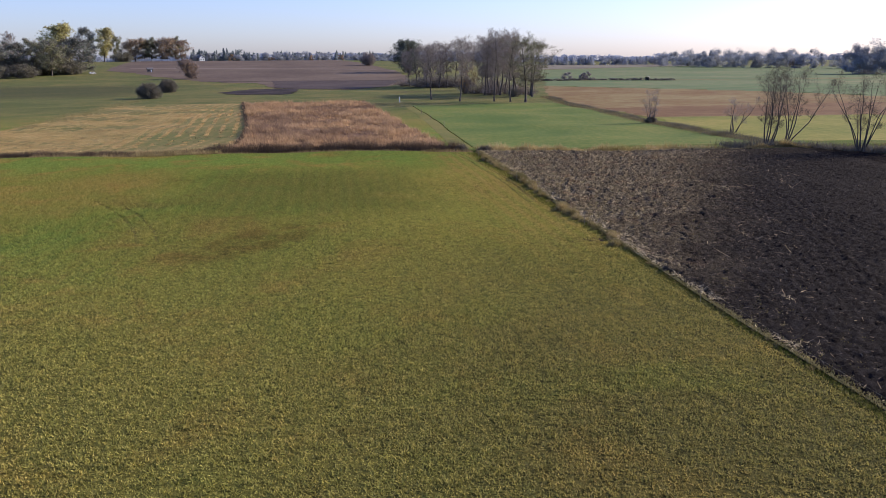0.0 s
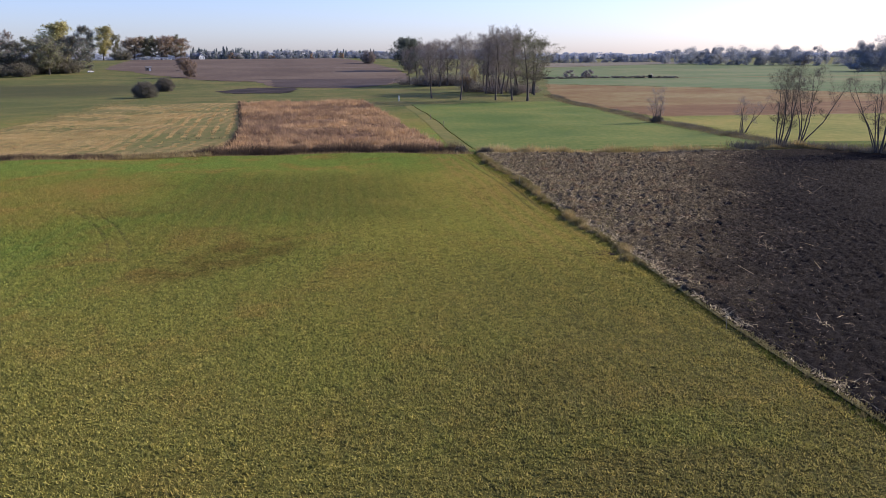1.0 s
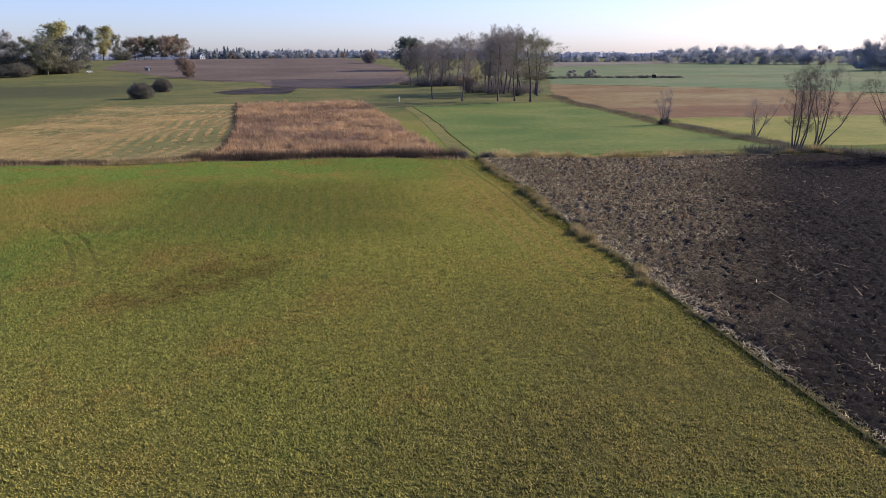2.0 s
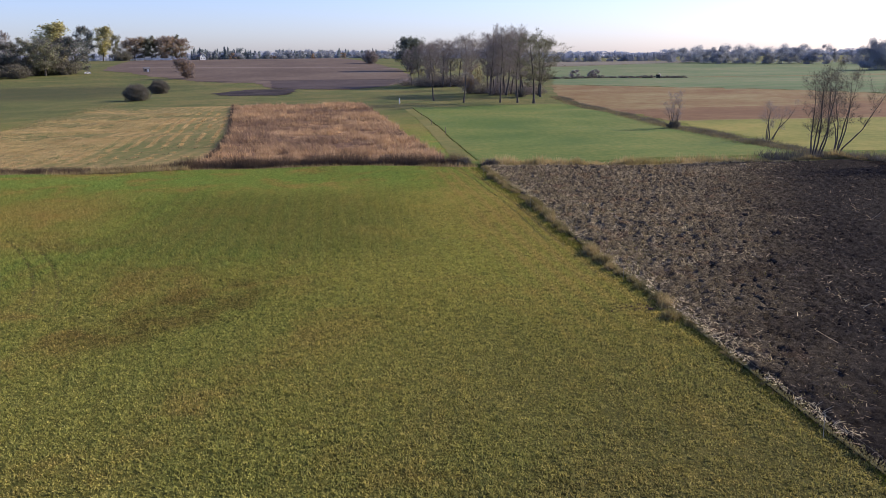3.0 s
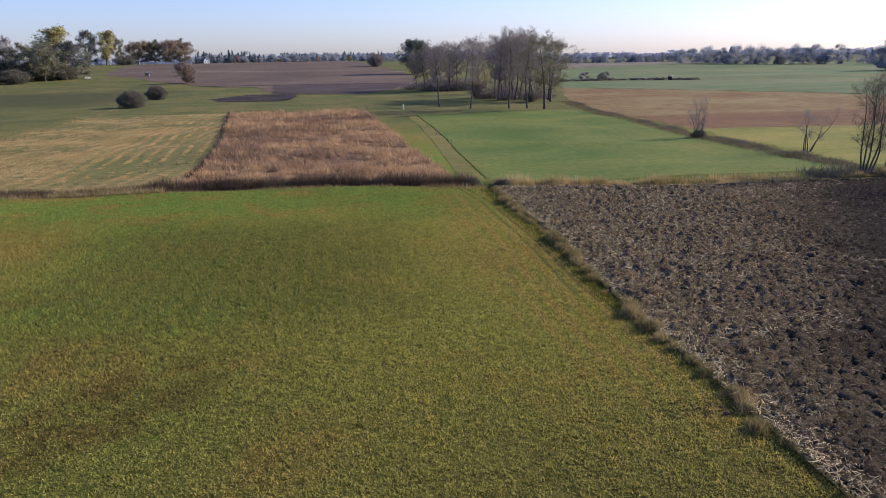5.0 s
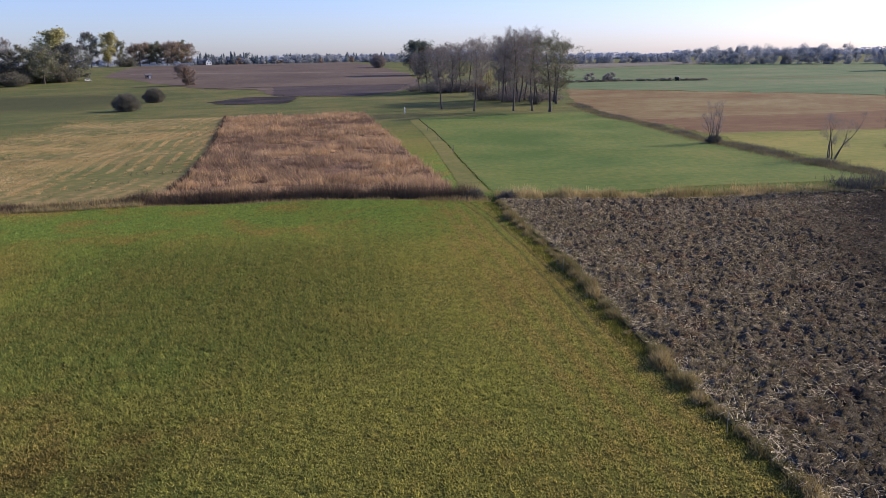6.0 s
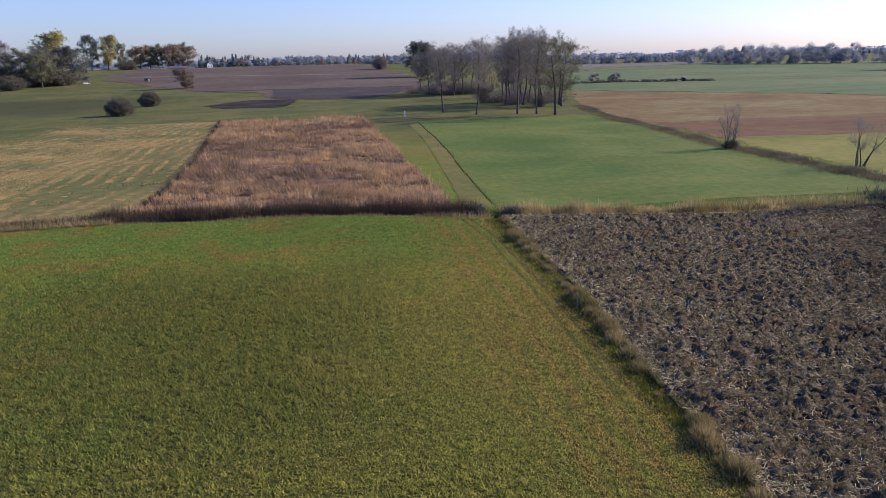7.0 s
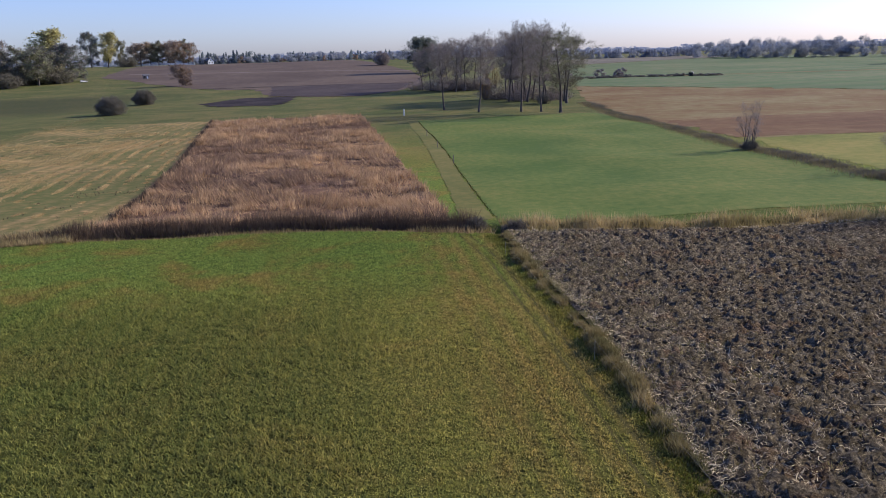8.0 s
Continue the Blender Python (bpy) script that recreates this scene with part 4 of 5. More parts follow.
wide_w = tree("pollard_willow", 85, 6.4, 1.2, 0.3, 0.17, "spreading leafless willow leaning out of the hedge", "tree", twigs=2, twig_len=0.5, twig_w=0.018, stems=5, fan=0.42, limbs=24, bend=0.08, thin=0.011, lean=(0.25, 0))
stand(multi, 64.7, 107.4, 0, 1.0, group="alders by the field's end")
stand(lean_t, 69.0, 109.4, 0, 1.0, group="alders by the field's end")
stand(broom, 72.4, 97.0, 0, 1.0, 1.0, group="alders by the field's end")
stand(broom, 78, 95.5, 100, 0.95, 1.0, group="alders by the field's end")
stand(multi, 84, 96, 140, 0.95, 1.0, group="alders by the field's end")
stand(small_w, 64.7, 151, 0, 1.05, 1.0, group="willows in the hedge")
stand(wide_w, 70.2, 128, 0, 1.0, 1.0, group="willows in the hedge")

for proto in (*alders, *leafy, oak, thicket, rusty, pale, brush, willow, lone, crown_green, crown_dark, crown_yellow, crown_rust, bare_far, pale_willow, hedge_bush, hazy_bush, multi, lean_t, broom, small_w, wide_w):
    drop_proto(proto)

# ---- farm buildings, fence and vehicles in the distance ----


def house(x, y, turn):
    ob = base_of("house", x, y, "white-gabled farmhouse with a grey roof on the hill", "house")
    ob.rotation_euler, ob.scale = (0, 0, radians(turn)), (0.78, 0.78, 0.78)
    L, W, H, R = 13.0, 8.0, 4.5, 4.0
    bm = bmesh.new()
    pr = [(-W / 2, -0.6), (W / 2, -0.6), (W / 2, H), (0, H + R - 0.3), (-W / 2, H)]
    ends = [[bm.verts.new((s * L / 2, a, b)) for a, b in pr] for s in (-1, 1)]
    for e in ends:
        bm.faces.new(e)
    for i in range(5):
        j = (i + 1) % 5
        bm.faces.new([ends[0][i], ends[0][j], ends[1][j], ends[1][i]])
    part("wall", done(bm, "wall", M_WOOD), ob)
    bm = bmesh.new()
    ends = [[bm.verts.new((L / 2 + d, a, b)) for a, b in pr] for d in (0.003, 0.05)]
    for e in ends:
        bm.faces.new(e)
    for i in range(5):
        bm.faces.new([ends[0][i], ends[0][(i + 1) % 5], ends[1][(i + 1) % 5], ends[1][i]])
    part("gable", done(bm, "gable", M_WHITE), ob, "white-plastered gable wall")
    bm = bmesh.new()
    for s in (-1, 1):
        a = [(s * (W / 2 + 0.5), H - 0.35), (0, H + R), (0, H + R + 0.25), (s * (W / 2 + 0.5), H - 0.1)]
        e0, e1 = [[bm.verts.new((k * (L / 2 + 0.5), p, q)) for p, q in a] for k in (-1, 1)]
        bm.faces.new(e0), bm.faces.new(e1)
        for i in range(4):
            bm.faces.new([e0[i], e0[(i + 1) % 4], e1[(i + 1) % 4], e1[i]])
    roof = part("roof", done(bm, "roof", M_ROOF), ob)
    part("chimney", boxes("chimney", M_BRICK, (-2, -1.2, -0.4, 0.4, H + R - 0.6, H + R + 1.2)), roof)
    for px in (-4, 0, 4):
        win = part("window", boxes("window", M_WHITE, (px - 0.75, px + 0.75, -W / 2 - 0.06, -W / 2 + 0.02, 1.2, 2.8)), ob)
        part("pane", boxes("pane", M_GLASS, (px - 0.62, px + 0.62, -W / 2 - 0.08, -W / 2 - 0.02, 1.32, 2.68)), win)
    for py, pz in ((-1.8, 1.2), (1.8, 1.2), (0, 4.6)):
        win = part("window", boxes("window", M_ROOF, (L / 2 - 0.02, L / 2 + 0.06, py - 0.7, py + 0.7, pz, pz + 1.5)), ob)
        part("pane", boxes("pane", M_GLASS, (L / 2, L / 2 + 0.08, py - 0.58, py + 0.58, pz + 0.12, pz + 1.38)), win)
    return ob


house(-139, 935, -62)


def rail_fence(x0, y0, x1, y1, n):
    ob = base_of("rail_fence", x0, y0, "long white two-rail fence along the hilltop field", "fence", z=0)
    ob.location = (0, 0, 0)
    post = boxes("post", M_WHITE, (-0.1, 0.1, -0.1, 0.1, -0.3, 2.45), bevel=0.015)
    turn = math.atan2(y1 - y0, x1 - x0)
    step = math.hypot(x1 - x0, y1 - y0) / n
    rails = boxes("rail", M_WHITE, (0, step, -0.05, 0.05, -0.24, 0.24))
    for i in range(n + 1):
        x, y = x0 + (x1 - x0) * i / n, y0 + (y1 - y0) * i / n
        p = part("post", post, ob)
        p.location, p.rotation_euler = (x, y, float(height(x, y))), (0, 0, turn)
        if i < n:
            for z in (1.0, 2.15):
                r = part("rail", rails, ob)
                r.location, r.rotation_euler = (x, y, float(height(x, y)) + z), (0, 0, turn)
    return ob


rail_fence(-197, 886, -139, 850, 13)


def shed(x, y, turn, label, wall, size=1.0):
    ob = base_of("field_hut", x, y, label, "hut")
    ob.rotation_euler, ob.scale = (0, 0, radians(turn)), (size, size, size)
    part("wall", boxes("wall", wall, (-1.9, 1.9, -1.3, 1.3, -0.2, 2.3), bevel=0.03), ob)
    bm = bmesh.new()
    for s in (-1, 1):
        a = [(s * 1.6, 2.1), (0, 3.2), (0, 3.32), (s * 1.6, 2.25)]
        e0, e1 = [[bm.verts.new((k * 2.15, p, q)) for p, q in a] for k in (-1, 1)]
        bm.faces.new(e0), bm.faces.new(e1)
        for i in range(4):
            bm.faces.new([e0[i], e0[(i + 1) % 4], e1[(i + 1) % 4], e1[i]])
    part("roof", done(bm, "roof", M_ROOF), ob)
    door = part("door", boxes("door", M_WHITE, (0.3, 1.2, -1.36, -1.28, 0.05, 1.95)), ob, "pale painted door")
    part("handle", boxes("handle", M_RUBBER, (0.4, 0.46, -1.42, -1.35, 0.95, 1.1)), door)
    part("window", boxes("window", M_GLASS, (-1.3, -0.5, -1.35, -1.28, 1.0, 1.8)), ob)
    return ob


shed(-123.6, 593, 20, "small pale weathered board hut in the field", M_WOOD)
shed(186, 446, 60, "small dark weathered hut on the scrub patch", M_RUBBER, 0.8)


def car(x, y, turn):
    ob = base_of("car", x, y, "small white car parked beside the wood", "car")
    ob.rotation_euler = (0, 0, radians(turn))
    bm = bmesh.new()
    prof = [(-2.0, 0.35), (2.0, 0.35), (2.05, 0.75), (1.15, 0.95), (0.55, 1.45), (-1.2, 1.48), (-1.95, 1.0)]
    e0, e1 = [[bm.verts.new((p, s * (0.85 if q < 1.2 else 0.68), q)) for p, q in prof] for s in (-1, 1)]
    bm.faces.new(e0), bm.faces.new(e1)
    for i in range(len(prof)):
        j = (i + 1) % len(prof)
        bm.faces.new([e0[i], e0[j], e1[j], e1[i]])
    part("body", done(bm, "body", M_WHITE, 0.04), ob)
    part("windscreen", boxes("windscreen", M_GLASS, (0.62, 1.0, -0.6, 0.6, 0.98, 1.3)), ob)
    for s in (-1, 1):
        part("side_window", boxes("side_window", M_GLASS, (-1.2, 0.5, s * 0.77 - 0.02, s * 0.77 + 0.02, 1.0, 1.36)), ob)
        for px in (-1.25, 1.25):
            bm = bmesh.new()
            bmesh.ops.create_cone(bm, cap_ends=True, segments=16, radius1=0.32, radius2=0.32, depth=0.2, matrix=Matrix.Translation((px, s * 0.8, 0.32)) @ Matrix.Rotation(radians(90), 4, "X"))
            w = part("wheel", done(bm, "wheel", M_RUBBER), ob)
            bm = bmesh.new()
            bmesh.ops.create_cone(bm, cap_ends=True, segments=12, radius1=0.19, radius2=0.17, depth=0.03, matrix=Matrix.Translation((px, s * 0.91, 0.32)) @ Matrix.Rotation(radians(90), 4, "X"))
            part("rim", done(bm, "rim", M_ROOF), w)
    return ob


car(-157.5, 575, 30)

# ---- posts and the pasture's electric fence ----


def stake(x, y, tall, material, label, group, thick=0.05):
    ob = base_of("marker_post", x, y, label, "post", group)
    bm = bmesh.new()
    bmesh.ops.create_cone(bm, cap_ends=True, segments=8, radius1=thick, radius2=thick * 0.85, depth=tall + 0.2, matrix=Matrix.Translation((0, 0, tall / 2 - 0.1)))
    part("shaft", done(bm, "shaft", material, 0.006), ob)
    bm = bmesh.new()
    bmesh.ops.create_cone(bm, cap_ends=True, segments=8, radius1=thick * 1.15, radius2=thick * 0.4, depth=thick * 2, matrix=Matrix.Translation((0, 0, tall + thick)))
    part("cap", done(bm, "cap", material), ob)
    return ob


stake(22.1, 242.9, 1.3, M_WHITE, "white-painted marker post at the end of the mown track", "track posts", 0.16)
for y in (187.7, 170.4, 150.5):
    stake(22.4, y, 1.0, M_WOOD, "pale wooden marker post beside the mown track", "track posts", 0.06)

fence = tagged(new("electric_fence"), "thin pale plastic posts carrying one fence wire along the pasture", "fence")
FENCE_Y = (-6.0, 15.0, 36.2, 56.0, 78.8, 100.0)
post_me = boxes("fence_post", M_WIRE, (-0.009, 0.009, -0.009, 0.009, -0.2, 1.0), (-0.008, 0.05, -0.008, 0.008, 0.88, 0.9), (-0.008, 0.05, -0.008, 0.008, 0.6, 0.62))
tops = []
for i, y in enumerate(FENCE_Y):
    x = 19.62 + 0.06 * math.sin(i * 2.1)
    p = part("fence_post", post_me, fence)
    p.location, p.rotation_euler = (x, y, float(height(x, y))), (radians(2 * math.sin(i * 3)), radians(2 * math.cos(i * 5)), 0)
    tops.append((x + 0.04, y, float(height(x, y)) + 0.89))
for a, b in zip(tops, tops[1:]):
    rows, n = [], 8
    pts = [tuple(np.array(a) + (np.array(b) - np.array(a)) * k / n - np.array([0, 0, 0.14 * 4 * (k / n) * (1 - k / n)])) for k in range(n + 1)]
    rows = [(*p, *q, 0.003, 0.003) for p, q in zip(pts, pts[1:])]
    part("wire", tubes("wire", rows, M_WIRE, 4), fence)

# ---- the ploughed field ----
rs = np.random.default_rng(91)


def field_north(x):
    return np.interp(x, (20, 30, 45, 60, 66, 73, 110), (107.0, 105.4, 103.8, 104.2, 104, 94, 90))


px = np.concatenate([np.arange(20.9, 42, 0.16), np.arange(42, 62, 0.24), np.arange(62, 110, 0.5)])
pv = np.linspace(0, 1, 640) ** 0.95
PX, PV = np.meshgrid(px, pv)
PY = 2 + PV * (field_north(PX) - 2)


def west_edge(x, y):
    """Shifts places in the field so that its edge bends to the pasture at the near end."""
    return x - 0.95 * np.interp(y, (50, 72, 84), (1, 0.5, 0)) * smooth((30 - x) / 9)


def lumps(x, y, cell, seed):
    """Smooth random hills of about that size."""
    r = np.random.default_rng(seed)
    g = r.normal(size=(256, 256))
    u, v = x / cell, y / cell
    i, j = np.floor(u).astype(int), np.floor(v).astype(int)
    fu, fv = smooth(u - i), smooth(v - j)
    s = lambda a, b: g[a % 256, b % 256]
    return (s(i, j) * (1 - fu) + s(i + 1, j) * fu) * (1 - fv) + (s(i, j + 1) * (1 - fu) + s(i + 1, j + 1) * fu) * fv


along_f, across = PX * 0.34 + PY * 0.94, PX * 0.94 - PY * 0.34
rough = 0.04 * lumps(across, along_f, 0.45, 1) + 0.06 * (0.5 - np.abs(lumps(across, along_f * 0.8, 0.36, 2))) + 0.02 * lumps(along_f, across, 1.7, 3) + 0.03 * np.sin(across * 2 * np.pi / 0.9 + 1.6 * lumps(PX, PY, 2.3, 4)) + 0.115 * rs.normal(size=PX.shape)
rough = np.maximum(rough, -0.16) * (0.5 + 0.5 * smooth((4 - PX + 0.56 * PY) / 17)) + 0.17
edge = smooth((PX - 20.9) / 0.8) * smooth((1 - PV) / 0.02)
PX = west_edge(PX, PY)
PZ = height(PX, PY) + 0.03 + rough * edge
soil = tagged(new("ploughed_field", mesh_from("ploughed_field", np.stack([PX, PY, PZ], -1).reshape(-1, 3), grid_faces(len(px), len(pv)), M_SOIL, False)),
              "dark freshly ploughed soil with rough clods and straw", "ploughed field", kind="structure")


def in_plough(n, lo=21.0, hi=75, far_bias=1.0):
    x = lo + (hi - lo) * rs.uniform(0, 1, n) ** far_bias
    y = 8 + (field_north(x) - 8) * rs.uniform(0, 1, n)
    return np.stack([west_edge(x, y), y], -1)


# clods of turned earth
oct_v = np.array([(1, 0, 0), (0, 1, 0), (-1, 0, 0), (0, -1, 0), (0, 0, 1), (0, 0, -1)]) * 1.1
oct_f = np.array([(0, 1, 4), (1, 2, 4), (2, 3, 4), (3, 0, 4), (1, 0, 5), (2, 1, 5), (3, 2, 5), (0, 3, 5)])


def clods(name, xy, size, material, label, category, ball=ico_v, ball_f=ico_f):
    n, m = len(xy), len(ball)
    s = (rs.gamma(3.0, 1 / 3.0, n) * size)[:, None, None]
    v = ball[None] * s * np.array([1.15, 1.0, 0.7]) * rs.uniform(0.6, 1.35, (n, m, 1))
    a = rs.uniform(0, 2 * np.pi, n)
    c, d = np.cos(a)[:, None], np.sin(a)[:, None]
    v = np.stack([v[..., 0] * c - v[..., 1] * d, v[..., 0] * d + v[..., 1] * c, v[..., 2]], -1)
    root = np.concatenate([xy, (height(xy[:, 0], xy[:, 1]) + 0.12)[:, None]], 1)
    verts = (root[:, None] + v).reshape(-1, 3)
    faces = (np.arange(n) * m)[:, None, None] + ball_f[None]
    return tagged(new(name, mesh_from(name, verts, faces.reshape(-1, 3), material)), label, category, kind="stuff")


clods("soil_crumbs", in_plough(26000, 21.2, 62, 1.5), 0.06, M_SOIL, "small dark crumbs of turned earth over the ploughed field", "clods", oct_v, oct_f)
xy = in_plough(9000, 21.3, 40, 1.5)
clods("soil_clods", xy[xy[:, 0] < 0.56 * xy[:, 1] - 2], 0.105, M_SOIL, "dark clods of turned earth lying on the ploughed field", "clods")


def litter(name, xy, size, width, material, label, lift):
    """Bent straws and stalks lying about."""
    n = len(xy)
    a = rs.uniform(0, 2 * np.pi, n)
    way = np.stack([np.cos(a), np.sin(a), rs.normal(0, 0.25, n)], -1)
    root = np.concatenate([xy, (height(xy[:, 0], xy[:, 1]) + lift + rs.uniform(0, 0.1, n))[:, None]], 1)
    ln = rs.gamma(4, size / 4, n)[:, None]
    side = np.stack([-np.sin(a), np.cos(a), rs.normal(0, 0.3, n)], -1) * (width / 2)
    mid = root + way * ln * 0.5 + np.stack([-np.sin(a), np.cos(a), np.ones(n)], -1) * rs.normal(0.01, 0.025, n)[:, None]
    tip = root + way * ln
    verts = np.stack([root - side, root + side, mid + side, mid - side, tip + side * 0.5, tip - side * 0.5], 1).reshape(-1, 3)
    f = np.array([(0, 1, 2, 3), (3, 2, 4, 5)])
    faces = (np.arange(n) * 6)[:, None, None] + f[None]
    return tagged(new(name, mesh_from(name, verts, faces.reshape(-1, 4), material)), label, "straw", kind="stuff")


xy = in_plough(110000, 21, 66, 1.4)
dry = smooth((4 - xy[:, 0] + 0.56 * xy[:, 1]) / 17)
patch = 0.4 * lumps(xy[:, 0], xy[:, 1], 5.0, 7) + (0.3 + 0.35 * dry) * lumps(xy[:, 0], xy[:, 1], 0.8, 8) - 0.85 + 1.05 * dry
patch += 0.75 * (1 + 0.6 * lumps(xy[:, 0], xy[:, 1], 2.2, 11)) * np.exp((20.2 - xy[:, 0]) / 1.4) * smooth((60 - xy[:, 1]) / 10) + 0.4 * smooth((xy[:, 1] - 86) / 14)
litter("straw_litter", xy[patch > 0.08], 0.2, 0.018, M_STRAW, "pale maize straw scattered over the ploughed field", 0.2)
xy = in_plough(1500, 23, 70, 1.2)
xy = xy[(lumps(xy[:, 0], xy[:, 1], 1.1, 10) > 0.1) & (xy[:, 0] < 0.6 * xy[:, 1] + 4)]
litter("long_stalks", xy, 0.5, 0.026, M_STRAW, "long pale maize stalks lying on the ploughed field", 0.24)
xy = in_plough(60000, 21, 75, 1.3)
keep = rs.uniform(0, 1, len(xy)) < np.clip(0.55 - 0.03 * (xy[:, 0] - 0.56 * xy[:, 1] + 6), 0.02, 1)
litter("dull_stalks", xy[keep], 0.2, 0.03, M_STALK, "dull brown stalks half buried in the ploughed field", 0.18)
xy = in_plough(90000, 20.9, 40, 2.0)
keep = lumps(xy[:, 0], xy[:, 1], 1.3, 9) - 0.2 * (xy[:, 0] - 22) * (1 + smooth((58 - xy[:, 1]) / 20)) > -0.6
sward("plough_weeds", xy[keep], rs.uniform(0.12, 0.34, keep.sum()) * (0.45 + 0.55 * smooth((xy[keep][:, 1] - 46) / 16)), 0.06, M_WEED, "dull green weeds and grass along the ploughed field's edge", "weeds", rs, 0.7, lift=0.1)

# ---- rough grass on the pasture's bank ----
m = 190
cy = np.sort(rs.uniform(6, 106, m))
cs = np.minimum(rs.gamma(3, 0.14, m), 0.58) * (0.2 + 0.9 * smooth((cy - 38) / 18)) * (0.75 + 0.5 * smooth(lumps(cy * 0 + 3.0, cy, 3.5, 21) + 0.5))
cx = np.interp(cy, (45, 68, 84), (20.0, 20.25, 20.5)) + rs.normal(0, 0.17, m) + 0.12 * lumps(cy * 0, cy, 4, 23)
k = rs.choice(m, 24000, p=cs ** 1.3 / (cs ** 1.3).sum())
off = rs.normal(0, 1, (len(k), 2)) * np.array([0.4, 0.6])
sward("bank_grass", np.stack([cx, cy], -1)[k] + off * np.minimum(cs, 0.55)[k][:, None], (0.1 + cs[k] * np.exp(-(off ** 2).sum(1) * 0.6)) * rs.uniform(0.6, 1.1, len(k)), 0.045, M_BANK, "tussocks of dry uncut grass on the bank between pasture and plough", "grass", rs, 0.45)
n = 20000
by = rs.uniform(5, 106, n)
sward("bank_green_grass", np.stack([19.95 + 0.15 * lumps(by * 0, by, 2.5, 24) + rs.normal(0, 0.2, n) * (1 + smooth((by - 60) / 20)), by], -1), rs.uniform(0.08, 0.26, n) * (0.6 + 0.4 * smooth((by - 50) / 15)), 0.05, M_TUFT, "green grass at the foot of the bank", "grass", rs, 0.4)

# ---- reeds, ditch banks and hedge ----
n = 110000
v = rs.uniform(0, 1, n) ** 1.15
u = rs.uniform(0, 1, n)
west = np.interp(v, (0, 0.04, 0.12, 0.29, 0.55, 1), (-14.6, -13.9, -13.8, -15.2, -18.7, -25.5))
east = np.interp(v, (0, 0.12, 0.28, 0.46, 1), (17.4, 17.0, 15.8, 15.0, 11.5))
rx = west + (east - west) * u
ry = v * (246 - ditch_at(rx) - 1.6) + ditch_at(rx) + 1.6
flat = smooth((lumps(rx, ry * 1.6, 6.0, 31) + 0.8 * lumps(rx, ry * 1.3, 2.2, 32) + 0.8) / 1.5)
far_k = 1 + 1.2 * v
keep = lumps(rx, ry * 1.8, 1.3, 38) + 0.4 * lumps(rx, ry, 0.6, 39) > -0.75
rx, ry, flat, far_k, n = rx[keep], ry[keep], flat[keep], far_k[keep], int(keep.sum())
warm = lumps(rx * 0.5, ry * 1.1, 7.0, 45) + 0.7 * lumps(rx, ry * 1.6, 2.0, 46) + rs.normal(0, 0.5, n) > -0.5
reed_tall = (0.28 + 0.95 * flat) * rs.uniform(0.65, 1.2, n)
reed_wind = np.stack([-0.2 + 0.5 * lumps(rx, ry, 3.0, 36), -0.1 + 0.5 * lumps(rx, ry, 3.6, 37)], -1)
for name, pick, mat, label in (("reed_bed", warm, M_REED, "dense bed of dry pinkish-brown reeds, partly laid by the wind"), ("dull_reeds", ~warm, M_REEDDULL, "dull grey-brown reeds among the paler ones")):
    sward(name, np.stack([rx, ry], -1)[pick], reed_tall[pick], (0.062 * far_k)[pick], mat, label, "reeds", rs, 0.35, reed_wind[pick])
# front row of the reeds, its shade carried by the colour
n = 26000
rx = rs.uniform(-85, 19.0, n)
sward("ditch_reeds", np.stack([rx, ditch_at(rx) + rs.uniform(0.2, 2.0, n)], -1), (1.35 + 0.25 * lumps(rx, rx * 0, 1.6, 33)) * rs.uniform(0.7, 1.15, n) * np.interp(rx, (-85, -28, -24, -19, -15, 19), (0.5, 0.5, 0.35, 0.4, 0.95, 1)), 0.05, M_REEDSHADE, "tall reeds standing in the ditch, coloured dark for their shaded side", "reeds", rs, 0.32)
n = 16000
rx = rs.uniform(-110, 20, n)
sward("ditch_bank_grass", np.stack([rx, ditch_at(rx) + np.where(rs.uniform(0, 1, n) < 0.5, rs.uniform(-1.9, -0.5, n), rs.uniform(0.4, 3.2, n) * np.where(rx < -18, 1, 0.3))], -1), rs.uniform(0.25, 0.7, n) * (0.8 + 0.35 * lumps(rx, rx * 0, 3, 34)), 0.06, M_BANKGRASS, "dry uncut grass on the banks of the ditch", "grass", rs, 0.4)
n = 24000
rx = rs.uniform(21, 68, n)
sward("field_margin_grass", np.stack([rx, field_north(rx) + 0.6 + np.abs(rs.normal(0, 1.3, n))], -1), rs.uniform(0.3, 0.95, n) * np.clip(0.85 + 0.35 * lumps(rx, rx * 0, 2.2, 35) + 0.25 * lumps(rx, rx * 0, 0.7, 25), 0.25, 1.5), 0.05, M_BANKGRASS, "tall straw-coloured grass along the end of the ploughed field", "grass", rs, 0.3)
n = 9000
rx = 58 + 40 * rs.uniform(0, 1, n)
sward("dark_scrub", np.stack([rx, field_north(rx) + 1.0 + np.abs(rs.normal(0, 2.2, n))], -1), rs.uniform(0.5, 1.3, n), 0.07, M_TWIGGREY, "dark grey scrub and dead stalks below the alders", "scrub", rs, 0.45)
n = 42000
hv = rs.uniform(0, 1, n)
hx = np.interp(hv, (0, 0.1, 0.35, 0.55, 0.72, 1), (66.5, 66.2, 65.6, 68.6, 68.6, 76)) + rs.normal(0, 1.0, n)
hy = np.interp(hv, (0, 0.1, 0.35, 0.55, 0.72, 1), (108, 122, 158, 192, 217, 268)) + rs.normal(0, 0.6, n)
bulk = smooth((lumps(hy * 0, hy, 6, 41) + 0.7 * lumps(hy * 0, hy, 1.8, 42) + 0.7) / 2.2) * (0.6 + 0.8 * smooth((150 - hy) / 30))
